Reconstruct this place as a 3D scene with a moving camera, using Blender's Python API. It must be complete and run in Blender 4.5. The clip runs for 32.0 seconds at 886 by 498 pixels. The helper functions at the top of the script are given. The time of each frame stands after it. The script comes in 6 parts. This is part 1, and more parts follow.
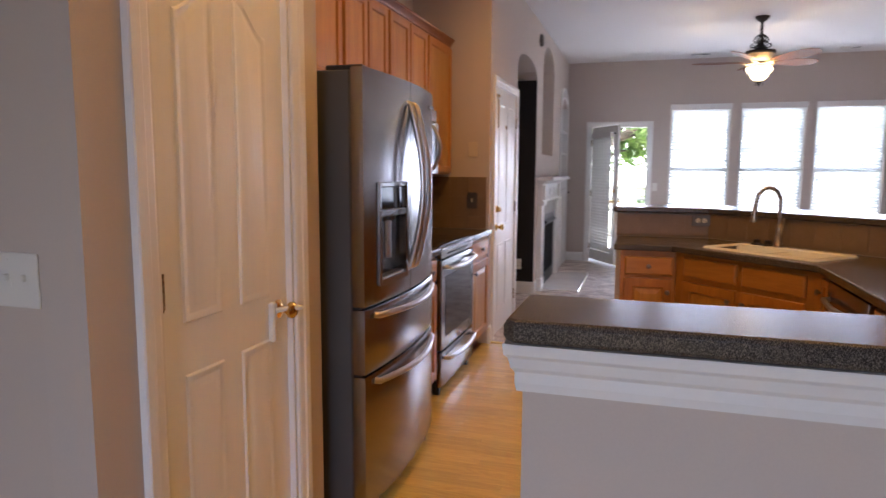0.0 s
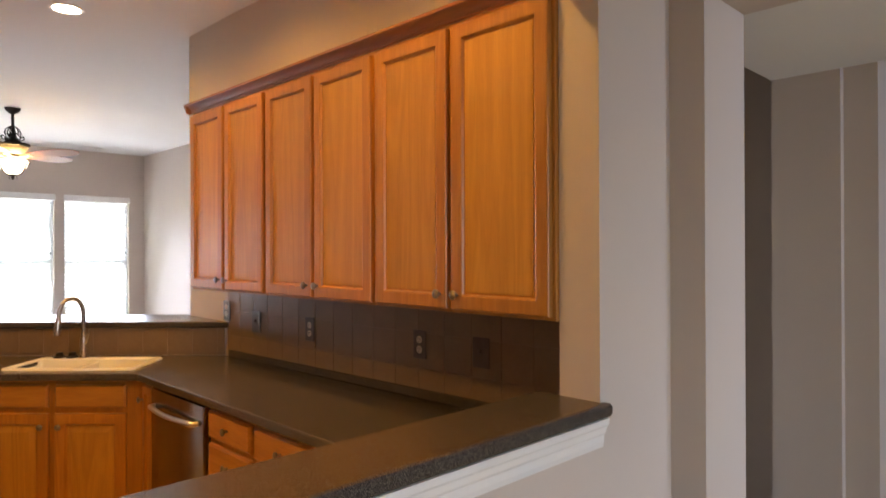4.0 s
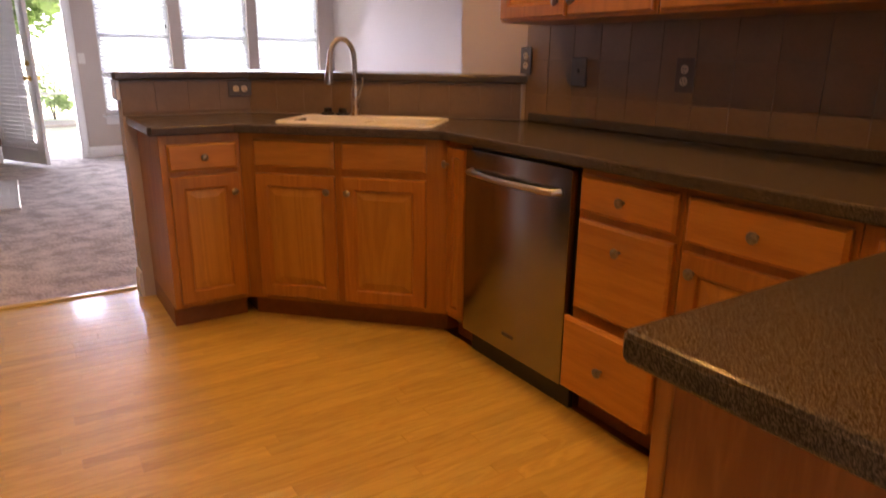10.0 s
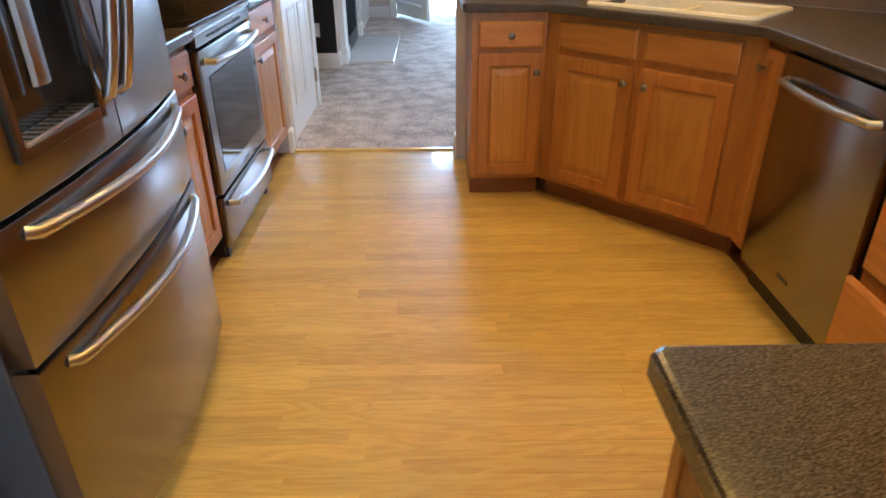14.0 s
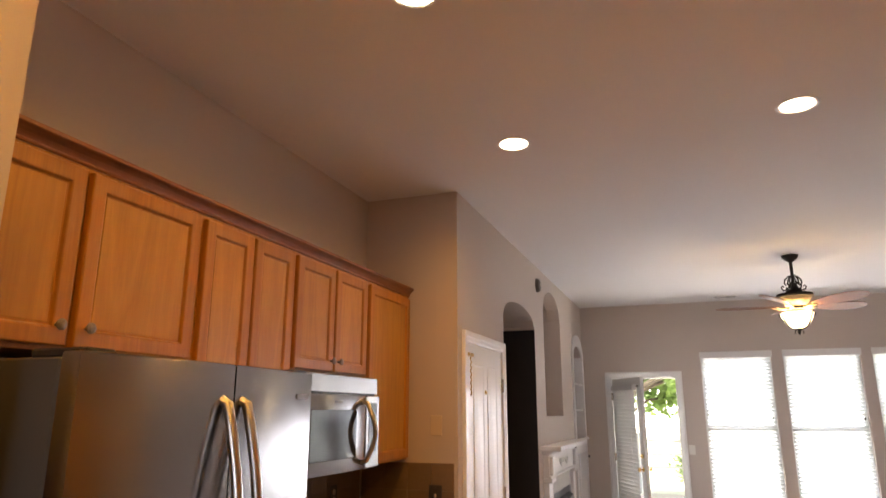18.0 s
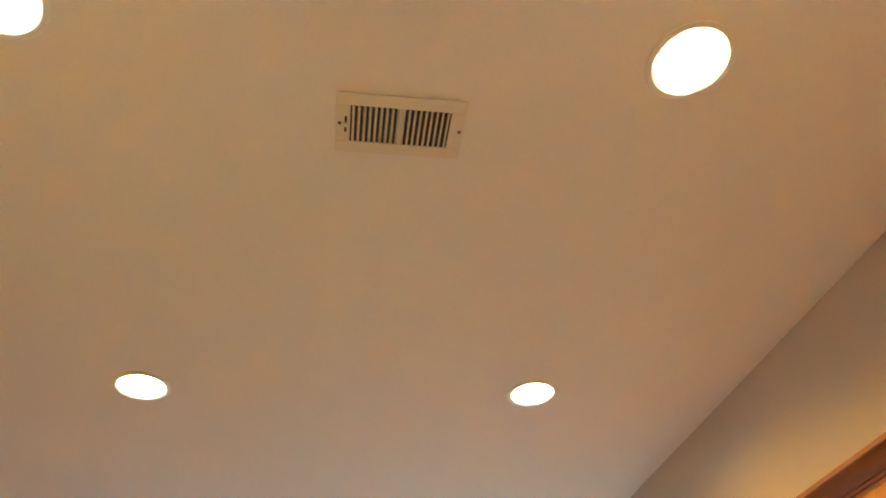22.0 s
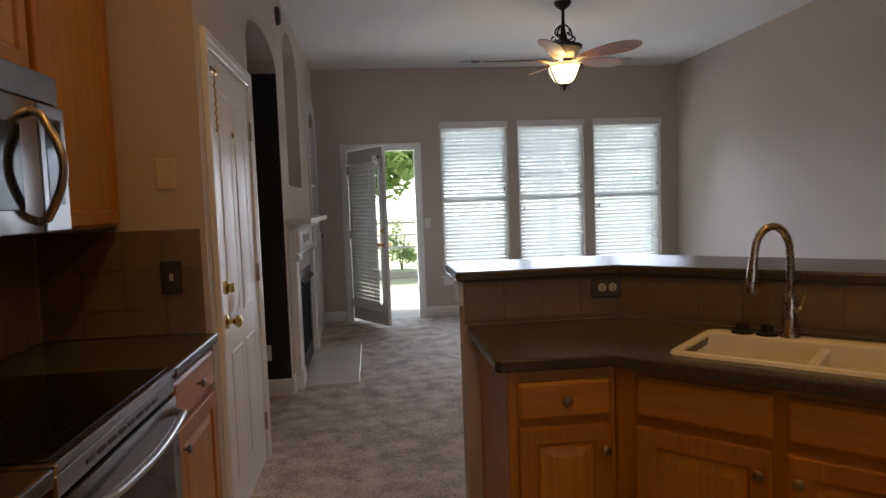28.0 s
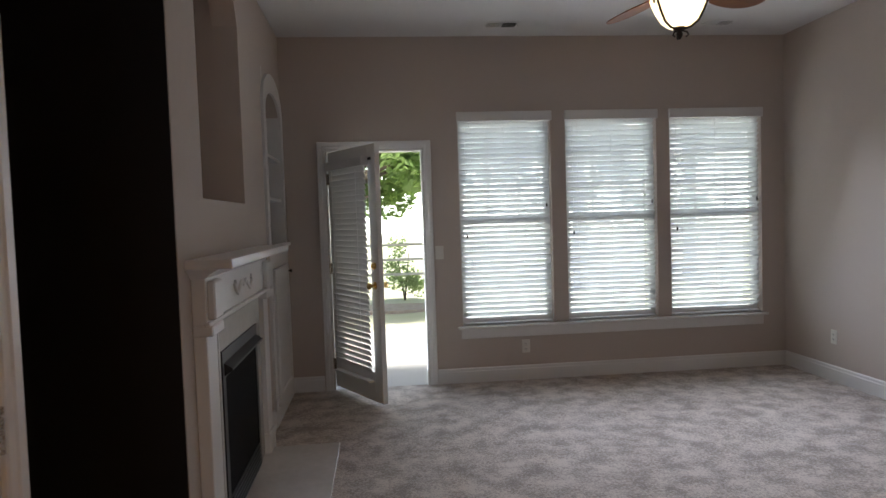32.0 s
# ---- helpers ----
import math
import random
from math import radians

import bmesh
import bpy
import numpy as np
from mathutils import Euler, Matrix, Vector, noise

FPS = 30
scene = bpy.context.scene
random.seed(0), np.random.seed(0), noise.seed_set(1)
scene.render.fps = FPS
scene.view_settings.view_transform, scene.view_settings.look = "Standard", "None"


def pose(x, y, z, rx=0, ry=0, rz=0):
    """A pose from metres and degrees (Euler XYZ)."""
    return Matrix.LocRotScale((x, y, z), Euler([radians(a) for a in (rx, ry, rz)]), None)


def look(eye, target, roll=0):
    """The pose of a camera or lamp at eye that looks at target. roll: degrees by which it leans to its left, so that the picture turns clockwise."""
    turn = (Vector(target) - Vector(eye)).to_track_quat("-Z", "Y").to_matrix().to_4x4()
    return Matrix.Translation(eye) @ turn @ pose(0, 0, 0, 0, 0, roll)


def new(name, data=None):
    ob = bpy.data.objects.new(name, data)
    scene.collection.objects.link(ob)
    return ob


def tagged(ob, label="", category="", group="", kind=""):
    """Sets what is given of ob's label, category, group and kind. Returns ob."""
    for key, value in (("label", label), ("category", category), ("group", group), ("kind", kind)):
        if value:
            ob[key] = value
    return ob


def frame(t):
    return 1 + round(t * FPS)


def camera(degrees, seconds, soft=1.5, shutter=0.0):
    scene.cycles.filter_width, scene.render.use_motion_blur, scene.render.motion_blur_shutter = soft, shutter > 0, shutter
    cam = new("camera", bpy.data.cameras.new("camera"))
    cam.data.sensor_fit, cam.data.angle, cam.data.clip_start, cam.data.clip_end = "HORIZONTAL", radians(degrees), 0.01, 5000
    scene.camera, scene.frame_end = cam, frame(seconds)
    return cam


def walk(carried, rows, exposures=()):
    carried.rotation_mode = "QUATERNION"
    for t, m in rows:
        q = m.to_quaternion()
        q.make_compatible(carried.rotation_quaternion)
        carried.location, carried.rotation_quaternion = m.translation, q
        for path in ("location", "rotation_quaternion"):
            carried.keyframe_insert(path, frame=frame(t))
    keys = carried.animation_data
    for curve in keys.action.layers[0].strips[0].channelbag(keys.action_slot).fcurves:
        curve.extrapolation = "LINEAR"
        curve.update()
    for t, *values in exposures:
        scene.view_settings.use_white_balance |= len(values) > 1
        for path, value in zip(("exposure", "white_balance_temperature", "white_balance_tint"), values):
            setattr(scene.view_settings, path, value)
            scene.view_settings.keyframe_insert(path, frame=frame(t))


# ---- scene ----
cam = camera(68.3, 32.0, shutter=0.3)
PATH = [
    (0, (-0.247, -4.218, 1.364), (-0.829, -2.319, 1.128), 0.3),
    (0.5, (-0.462, -4.262, 1.366), (-0.657, -2.289, 1.108), 0.3),
    (1, (-0.632, -4.157, 1.386), (-0.369, -2.192, 1.116), 0.4),
    (1.5, (-0.706, -4.098, 1.396), (-0.188, -2.187, 1.118), 0.6),
    (2, (-0.75, -4.088, 1.403), (0.191, -2.345, 1.122), 0.8),
    (2.5, (-0.706, -4.088, 1.423), (0.473, -2.499, 1.134), 1.0),
    (3, (-0.671, -4.122, 1.456), (0.658, -2.652, 1.181), 1.2),
    (3.5, (-0.67, -4.151, 1.506), (0.746, -2.748, 1.35), 1.1),
    (5.5, (-0.698, -4.16, 1.603), (0.461, -2.587, 2.031), -0.5),
    (6, (-0.742, -4.118, 1.604), (0.298, -2.471, 2.058), -0.3),
    (6.5, (-0.742, -4.0, 1.572), (0.195, -2.293, 2.028), -0.2),
    (7, (-0.794, -3.828, 1.534), (0.106, -2.096, 1.97), -0.3),
    (7.5, (-0.854, -3.64, 1.511), (0.07, -1.902, 1.866), -0.3),
    (8, (-0.862, -3.463, 1.429), (0.101, -1.722, 1.629), 0.0),
    (8.5, (-0.917, -3.256, 1.398), (0.054, -1.508, 1.387), 0.0),
    (9, (-0.929, -3.077, 1.323), (0.126, -1.383, 1.193), 0.2),
    (9.5, (-0.869, -2.953, 1.262), (0.178, -1.286, 0.91), 0.3),
    (10, (-0.865, -2.867, 1.199), (0.182, -1.258, 0.637), 0.6),
    (10.5, (-0.814, -2.869, 1.121), (0.35, -1.437, 0.349), 1.4),
    (11, (-0.865, -2.882, 1.129), (0.325, -1.564, 0.21), 1.4),
    (11.5, (-0.857, -2.877, 1.119), (0.293, -1.601, 0.094), 1.7),
    (12, (-0.893, -2.883, 1.135), (0.211, -1.588, 0.084), 1.6),
    (12.5, (-0.857, -2.851, 1.149), (-0.002, -1.383, 0.094), 1.1),
    (13, (-0.797, -2.850, 1.186), (-0.016, -1.339, 0.133), 1.0),
    (13.5, (-0.686, -2.978, 1.252), (-0.31, -1.306, 0.221), -0.1),
    (14, (-0.54, -2.925, 1.289), (-0.523, -1.155, 0.356), -0.5),
    (14.5, (-0.364, -2.926, 1.303), (-0.366, -1.099, 0.487), -0.5),
    (15, (-0.228, -2.985, 1.373), (-0.571, -1.112, 0.763), -0.8),
    (15.5, (-0.176, -2.965, 1.438), (-0.72, -1.089, 1.008), -0.8),
    (17.5, (-0.133, -2.968, 1.584), (-0.813, -1.109, 1.866), -0.2),
    (18, (-0.127, -2.998, 1.62), (-0.789, -1.173, 2.101), 0.0),
    (18.5, (-0.154, -3.019, 1.649), (-0.796, -1.23, 2.273), 0.1),
    (19, (-0.187, -3.06, 1.693), (-0.799, -1.326, 2.48), 0.1),
    (19.5, (-0.192, -3.131, 1.687), (-0.759, -1.47, 2.646), -0.2),
    (20, (-0.186, -3.169, 1.734), (-0.616, -1.593, 2.887), -0.3),
    (20.5, (-0.233, -3.241, 1.805), (-0.46, -1.715, 3.078), -2.2),
    (21, (-0.218, -3.247, 1.810), (-0.309, -1.779, 3.166), -2.4),
    (21.5, (-0.23, -3.258, 1.817), (-0.133, -1.789, 3.171), -3.8),
    (22, (-0.224, -3.249, 1.815), (0.068, -1.79, 3.152), -4.7),
    (22.5, (-0.2, -3.233, 1.799), (0.244, -1.801, 3.123), -5.2),
    (23, (-0.157, -3.209, 1.788), (0.348, -1.777, 3.09), -4.5),
    (23.5, (-0.125, -3.160, 1.718), (0.474, -1.686, 2.935), -4.5),
    (24, (-0.122, -3.100, 1.672), (0.536, -1.529, 2.720), -4.1),
    (24.5, (-0.147, -3.084, 1.659), (0.553, -1.381, 2.441), -3.4),
    (25, (-0.218, -3.005, 1.615), (0.424, -1.199, 2.188), -2.4),
    (25.5, (-0.421, -2.965, 1.515), (0.214, -1.101, 1.877), -2.4),
    (26, (-0.554, -2.895, 1.439), (-0.03, -0.97, 1.585), -2.4),
    (26.5, (-0.633, -2.696, 1.401), (-0.252, -0.733, 1.428), -2.2),
    (28.5, (-0.766, -1.544, 1.387), (-0.56, 0.439, 1.23), -2.1),
    (29, (-0.751, -1.27, 1.428), (-0.54, 0.712, 1.269), -2.1),
    (29.5, (-0.773, -0.99, 1.446), (-0.594, 0.996, 1.29), -2.0),
    (30, (-0.776, -0.678, 1.463), (-0.59, 1.308, 1.323), -2.0),
    (30.5, (-0.704, -0.4, 1.474), (-0.516, 1.588, 1.356), -2.1),
    (31, (-0.69, -0.11, 1.471), (-0.518, 1.879, 1.365), -1.9),
    (31.5, (-0.645, 0.15, 1.45), (-0.457, 2.139, 1.352), -1.9),
    (32, (-0.63, 0.409, 1.441), (-0.432, 2.397, 1.348), -1.9),
]

# ---- light and exposure ----
EXPOSURES = [
    (0, 2.1, 5950, 16), (1, 1.73, 5900, 15), (2, 1.8, 5900, 17), (3, 2.58, 7000, 13), (3.5, 2.68, 6750, 10), (6, 2.55, 6500, 7), (7, 2.09, 6050, 7),
    (8, 1.73, 5450, 8), (9, 1.58, 5300, 9), (10, 2.25, 6650, 26), (11, 3.39, 6590, 1), (12, 3.22, 5870, -6), (13, 2.9, 5150, -5), (14, 2.81, 4840, -4),
    (15, 2.7, 4900, -2), (18, 2.25, 7250, 14), (19, 2.66, 8240, 14), (20, 3.07, 7620, 5), (22, 3.07, 5770, -13), (23, 2.89, 5770, -14), (24, 2.86, 5250, -12),
    (25, 2.5, 4900, -11), (26, 1.52, 4950, -2), (26.5, 1.28, 5350, 0), (28.5, 0.87, 6600, 8), (30, 0.73, 6650, 9), (32, 0.66, 6600, 8),
]
walk(cam, [(t, look(eye, target, roll)) for t, eye, target, roll in PATH], EXPOSURES)

world = bpy.data.worlds.new("sky")
scene.world = world
world.use_nodes = True
wn = world.node_tree.nodes
sky = wn.new("ShaderNodeTexSky")
sky.sky_type, sky.sun_disc = "NISHITA", False
sky.sun_elevation, sky.sun_rotation = radians(74), radians(157)
sky.air_density, sky.dust_density, sky.ozone_density = 1.2, 3.0, 1.0
wn["Background"].inputs["Strength"].default_value = 0.15
world.node_tree.links.new(sky.outputs[0], wn["Background"].inputs["Color"])

sun = new("sun", bpy.data.lights.new("sun", "SUN"))
sun.data.energy, sun.data.angle, sun.data.color = 5.0, radians(8), (1.0, 0.96, 0.9)
sun.matrix_world = look((1.8, 4.9, 14.0), (0.3, 8.4, 0.0))


def area(name, eye, target, w, h, watts, colour, shape="RECTANGLE", spread=180):
    ob = new(name, bpy.data.lights.new(name, "AREA"))
    d = ob.data
    d.shape, d.size, d.size_y, d.energy, d.color, d.spread = shape, w, h, watts, colour, radians(spread)
    ob.matrix_world = look(eye, target)
    return ob


DAY = (0.715, 0.785, 1.0)
WARM = (1.0, 0.465, 0.055)
W_DAY, W_SKY, W_DOOR, W_DINING, W_CAN, W_FAN = 4.7, 5.0, 2.9, 4.4, 1.6, 4.6
LAMP_X, LAMP_Y = (-0.871, 0.465), (-2.59, -1.225, 0.146)
CZ = 2.985          # ceiling height
WINS = ((0.08, 0.895), (1.025, 1.85), (1.97, 2.83))     # far windows, x from and to
for i, (a, b) in enumerate(WINS):
    area("window_light", ((a + b) / 2, 5.62, 1.42), ((a + b) / 2 + 0.15, 3.7, 0.32), b - a, 1.5, W_DAY, DAY, spread=90)
    area("window_skylight", ((a + b) / 2, 6.30, 1.42), ((a + b) / 2, 0.0, 1.3), b - a, 1.9, W_SKY, DAY)
area("doorway_light", (-0.42, 6.05, 1.05), (-0.35, 0.0, 0.6), 0.4, 1.9, W_DOOR, DAY, spread=110)
area("dining_window_light", (-0.2, -7.35, 1.5), (-0.2, -4.0, 0.2), 1.5, 1.5, W_DINING, DAY, spread=95)
area("foyer_window_light", (2.1, -7.3, 1.6), (1.9, -3.0, 1.1), 0.8, 1.8, 4.0, DAY, spread=110)
for x in LAMP_X:
    for y in LAMP_Y:
        area("downlight_glow", (x, y, CZ - 0.02), (x, y, 0), 0.15, 0.15, W_CAN, WARM, "DISK", 155)
bulb = new("fan_bulb", bpy.data.lights.new("fan_bulb", "POINT"))
bulb.data.energy, bulb.data.color, bulb.data.shadow_soft_size = W_FAN, (1.0, 0.66, 0.32), 0.05
bulb.location = (0.86, 3.48, 2.445)


# ---- materials ----
def nodes_of(name):
    m = bpy.data.materials.new(name)
    m.use_nodes = True
    nt = m.node_tree
    return m, nt, nt.nodes["Principled BSDF"], nt.links


def surf(name, c1, c2, size=1.0, grain=40.0, stretch=(1, 1, 1), rough=0.5, rough2=None, bump=0.0, metal=0.0, coat=0.0, vary=0.0, spec=0.5, detail=4.0, sharp=(0.3, 0.7), fine=0.35):
    """A surface with patches of `size` metres and a grain of `grain` cells a metre, from c1 to c2."""
    m, nt, p, links = nodes_of(name)
    N = nt.nodes
    tc, mp = N.new("ShaderNodeTexCoord"), N.new("ShaderNodeMapping")
    mp.inputs["Scale"].default_value = stretch
    info = N.new("ShaderNodeObjectInfo")
    shift = N.new("ShaderNodeVectorMath")
    shift.operation = "MULTIPLY_ADD"
    links.new(info.outputs["Random"], shift.inputs[0])
    shift.inputs[1].default_value = (37.0, 53.0, 71.0)
    links.new(tc.outputs["Object"], shift.inputs[2])
    links.new(shift.outputs[0], mp.inputs["Vector"])
    big, small = N.new("ShaderNodeTexNoise"), N.new("ShaderNodeTexNoise")
    big.inputs["Scale"].default_value, big.inputs["Detail"].default_value = 1.0 / size, detail
    small.inputs["Scale"].default_value, small.inputs["Detail"].default_value = grain, 5.0
    links.new(mp.outputs[0], big.inputs["Vector"]), links.new(mp.outputs[0], small.inputs["Vector"])
    mix = N.new("ShaderNodeMix")
    mix.inputs["Factor"].default_value = fine
    links.new(big.outputs[0], mix.inputs["A"]), links.new(small.outputs[0], mix.inputs["B"])
    rng = N.new("ShaderNodeMapRange")
    rng.inputs["From Min"].default_value, rng.inputs["From Max"].default_value = sharp
    links.new(mix.outputs["Result"], rng.inputs["Value"])
    col = N.new("ShaderNodeMix")
    col.data_type = "RGBA"
    col.inputs["A"].default_value, col.inputs["B"].default_value = (*c1, 1), (*c2, 1)
    links.new(rng.outputs[0], col.inputs["Factor"])
    out = col.outputs["Result"]
    if vary:
        hsv, vr = N.new("ShaderNodeHueSaturation"), N.new("ShaderNodeMapRange")
        vr.inputs["To Min"].default_value, vr.inputs["To Max"].default_value = 1 - vary, 1 + vary
        links.new(info.outputs["Random"], vr.inputs["Value"]), links.new(vr.outputs[0], hsv.inputs["Value"])
        links.new(out, hsv.inputs["Color"])
        out = hsv.outputs[0]
    links.new(out, p.inputs["Base Color"])
    rr = N.new("ShaderNodeMapRange")
    rr.inputs["To Min"].default_value, rr.inputs["To Max"].default_value = rough, rough if rough2 is None else rough2
    links.new(small.outputs[0], rr.inputs["Value"]), links.new(rr.outputs[0], p.inputs["Roughness"])
    p.inputs["Metallic"].default_value, p.inputs["Coat Weight"].default_value = metal, coat
    p.inputs["Coat Roughness"].default_value = 0.12
    p.inputs["Specular IOR Level"].default_value = spec
    if bump:
        b = N.new("ShaderNodeBump")
        b.inputs["Strength"].default_value, b.inputs["Distance"].default_value = bump, 0.004
        links.new(small.outputs[0], b.inputs["Height"]), links.new(b.outputs[0], p.inputs["Normal"])
    return m


def plain(name, c, rough=0.4, metal=0.0, emit=0.0, trans=0.0):
    m, nt, p, links = nodes_of(name)
    p.inputs["Base Color"].default_value = (*c, 1)
    p.inputs["Roughness"].default_value, p.inputs["Metallic"].default_value = rough, metal
    p.inputs["Transmission Weight"].default_value = trans
    if emit:
        p.inputs["Emission Color"].default_value, p.inputs["Emission Strength"].default_value = (*c, 1), emit
    return m


def wood(name, light, dark, axis, rough=0.40, coat=0.12, vary=0.08, ring=7.0, figure=0.45, along=0.07, fine=0.80):
    """Straight-grained wood with cathedral figure; axis is the way the grain runs."""
    m, nt, p, links = nodes_of(name)
    N = nt.nodes
    tc, mp, info = N.new("ShaderNodeTexCoord"), N.new("ShaderNodeMapping"), N.new("ShaderNodeObjectInfo")
    shift = N.new("ShaderNodeVectorMath")
    shift.operation = "MULTIPLY_ADD"
    links.new(info.outputs["Random"], shift.inputs[0])
    shift.inputs[1].default_value = (31.0, 47.0, 19.0)
    links.new(tc.outputs["Object"], shift.inputs[2])
    sc = [1.0, 1.0, 1.0]
    sc["xyz".index(axis)] = along
    mp.inputs["Scale"].default_value = sc
    links.new(shift.outputs[0], mp.inputs["Vector"])
    fig, pores, big = N.new("ShaderNodeTexNoise"), N.new("ShaderNodeTexNoise"), N.new("ShaderNodeTexNoise")
    fig.inputs["Scale"].default_value, fig.inputs["Detail"].default_value, fig.inputs["Distortion"].default_value = ring, 3.0, 0.6
    pores.inputs["Scale"].default_value, pores.inputs["Detail"].default_value = 160.0, 3.0
    big.inputs["Scale"].default_value, big.inputs["Detail"].default_value = 2.2, 2.0
    for n in (fig, pores, big):
        links.new(mp.outputs[0], n.inputs["Vector"])
    wav = N.new("ShaderNodeMath")
    wav.operation = "MULTIPLY"
    wav.inputs[1].default_value = 7.0
    links.new(fig.outputs[0], wav.inputs[0])
    fr = N.new("ShaderNodeMath")
    fr.operation = "PINGPONG"
    fr.inputs[1].default_value = 0.5
    links.new(wav.outputs[0], fr.inputs[0])
    a = N.new("ShaderNodeMath")
    a.operation = "MULTIPLY_ADD"
    a.inputs[1].default_value = fine
    soft = N.new("ShaderNodeMath")
    soft.operation = "MULTIPLY"
    soft.inputs[1].default_value = figure
    links.new(fr.outputs[0], soft.inputs[0])
    links.new(pores.outputs[0], a.inputs[0]), links.new(soft.outputs[0], a.inputs[2])
    b2 = N.new("ShaderNodeMath")
    b2.operation = "MULTIPLY_ADD"
    b2.inputs[1].default_value = 0.5
    links.new(big.outputs[0], b2.inputs[0]), links.new(a.outputs[0], b2.inputs[2])
    rng = N.new("ShaderNodeMapRange")
    rng.inputs["From Min"].default_value, rng.inputs["From Max"].default_value = 0.12 + 0.5 * fine, 0.60 + 0.5 * fine
    links.new(b2.outputs[0], rng.inputs["Value"])
    col, hsv, vr = N.new("ShaderNodeMix"), N.new("ShaderNodeHueSaturation"), N.new("ShaderNodeMapRange")
    col.data_type = "RGBA"
    col.inputs["A"].default_value, col.inputs["B"].default_value = (*light, 1), (*dark, 1)
    links.new(rng.outputs[0], col.inputs["Factor"])
    vr.inputs["To Min"].default_value, vr.inputs["To Max"].default_value = 1 - vary, 1 + vary
    links.new(info.outputs["Random"], vr.inputs["Value"]), links.new(vr.outputs[0], hsv.inputs["Value"])
    links.new(col.outputs["Result"], hsv.inputs["Color"]), links.new(hsv.outputs[0], p.inputs["Base Color"])
    rr = N.new("ShaderNodeMapRange")
    rr.inputs["To Min"].default_value, rr.inputs["To Max"].default_value = rough - 0.06, rough + 0.1
    links.new(pores.outputs[0], rr.inputs["Value"]), links.new(rr.outputs[0], p.inputs["Roughness"])
    p.inputs["Coat Weight"].default_value, p.inputs["Coat Roughness"].default_value = coat, 0.09 if coat > 0.3 else 0.3
    bp = N.new("ShaderNodeBump")
    bp.inputs["Strength"].default_value, bp.inputs["Distance"].default_value = 0.12, 0.001
    links.new(pores.outputs[0], bp.inputs["Height"]), links.new(bp.outputs[0], p.inputs["Normal"])
    return m


PAINT = surf("greige_wall_paint", (0.525, 0.456, 0.402), (0.565, 0.494, 0.438), 1.6, 220, rough=0.62, rough2=0.75, bump=0.06, spec=0.3)
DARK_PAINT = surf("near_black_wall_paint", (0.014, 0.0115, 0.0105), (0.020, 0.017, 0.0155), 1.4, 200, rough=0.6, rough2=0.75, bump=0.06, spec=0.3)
CEIL = surf("white_ceiling_paint", (0.72, 0.71, 0.70), (0.77, 0.76, 0.75), 1.8, 180, rough=0.8, rough2=0.9, bump=0.08, spec=0.2)
TRIM = surf("white_semigloss_trim", (0.74, 0.73, 0.71), (0.79, 0.78, 0.76), 0.7, 90, rough=0.28, rough2=0.4, bump=0.03)
DOORW = surf("white_moulded_door_paint", (0.77, 0.765, 0.735), (0.82, 0.815, 0.785), 0.6, 70, stretch=(1, 1, 0.15), rough=0.30, rough2=0.42, bump=0.03)
OAK = wood("honey_oak_upright", (0.47, 0.205, 0.034), (0.345, 0.137, 0.022), "z", figure=0.55, along=0.06, fine=0.5)
OAK_FIGURED = wood("oak_cathedral_veneer", (0.42, 0.178, 0.045), (0.31, 0.118, 0.028), "z", figure=0.95, ring=11.0, along=0.11, fine=0.85)
OAK_PANEL = wood("honey_oak_veneer", (0.54, 0.277, 0.047), (0.40, 0.184, 0.030), "z", figure=0.55, along=0.08, fine=0.35)
OAK_X = wood("honey_oak_crosswise", (0.53, 0.244, 0.041), (0.40, 0.166, 0.026), "x", figure=0.55, along=0.09, fine=0.5)
# darker copy of the oak: shade on crown and toe kicks put into colour
SHADED_OAK = wood("shade_darkened_oak", (0.27, 0.096, 0.027), (0.20, 0.066, 0.018), "y", rough=0.4)
PLANK = wood("varnished_oak_floor_strip", (0.70, 0.520, 0.128), (0.54, 0.355, 0.076), "x", rough=0.40, coat=0.45, vary=0.10, ring=15.0, figure=0.6, along=0.12, fine=0.30)
CARPET = surf("mottled_beige_carpet", (0.34, 0.296, 0.262), (0.66, 0.59, 0.53), 0.15, 85, rough=0.95, rough2=1.0, bump=1.0, spec=0.05, detail=9, sharp=(0.41, 0.59), fine=0.5)
LAMINATE = surf("dark_speckled_laminate", (0.027, 0.0232, 0.0202), (0.160, 0.134, 0.114), 0.0021, 800, rough=0.17, rough2=0.27, bump=0.03, sharp=(0.46, 0.60), fine=0.5, spec=0.4)
TILE = surf("tan_ceramic_tile", (0.185, 0.120, 0.070), (0.235, 0.160, 0.098), 0.12, 60, rough=0.35, rough2=0.5, bump=0.08, vary=0.04)
GROUT = surf("sand_grout", (0.21, 0.150, 0.098), (0.26, 0.190, 0.130), 0.3, 300, rough=0.9, bump=0.2)
STEEL = surf("brushed_stainless", (0.265, 0.250, 0.243), (0.295, 0.280, 0.272), 0.5, 5, rough=0.20, rough2=0.22, metal=1.0)
STEEL_H = surf("brushed_stainless_level", (0.265, 0.250, 0.243), (0.295, 0.280, 0.272), 0.5, 5, rough=0.20, rough2=0.22, metal=1.0)
for m_ in (STEEL, STEEL_H):
    p_ = m_.node_tree.nodes["Principled BSDF"]
    p_.inputs["Anisotropic"].default_value, p_.inputs["Anisotropic Rotation"].default_value = 0.65, 0.25
CHROME = surf("satin_steel_handle", (0.50, 0.48, 0.46), (0.57, 0.55, 0.53), 0.2, 120, rough=0.26, rough2=0.34, metal=1.0)
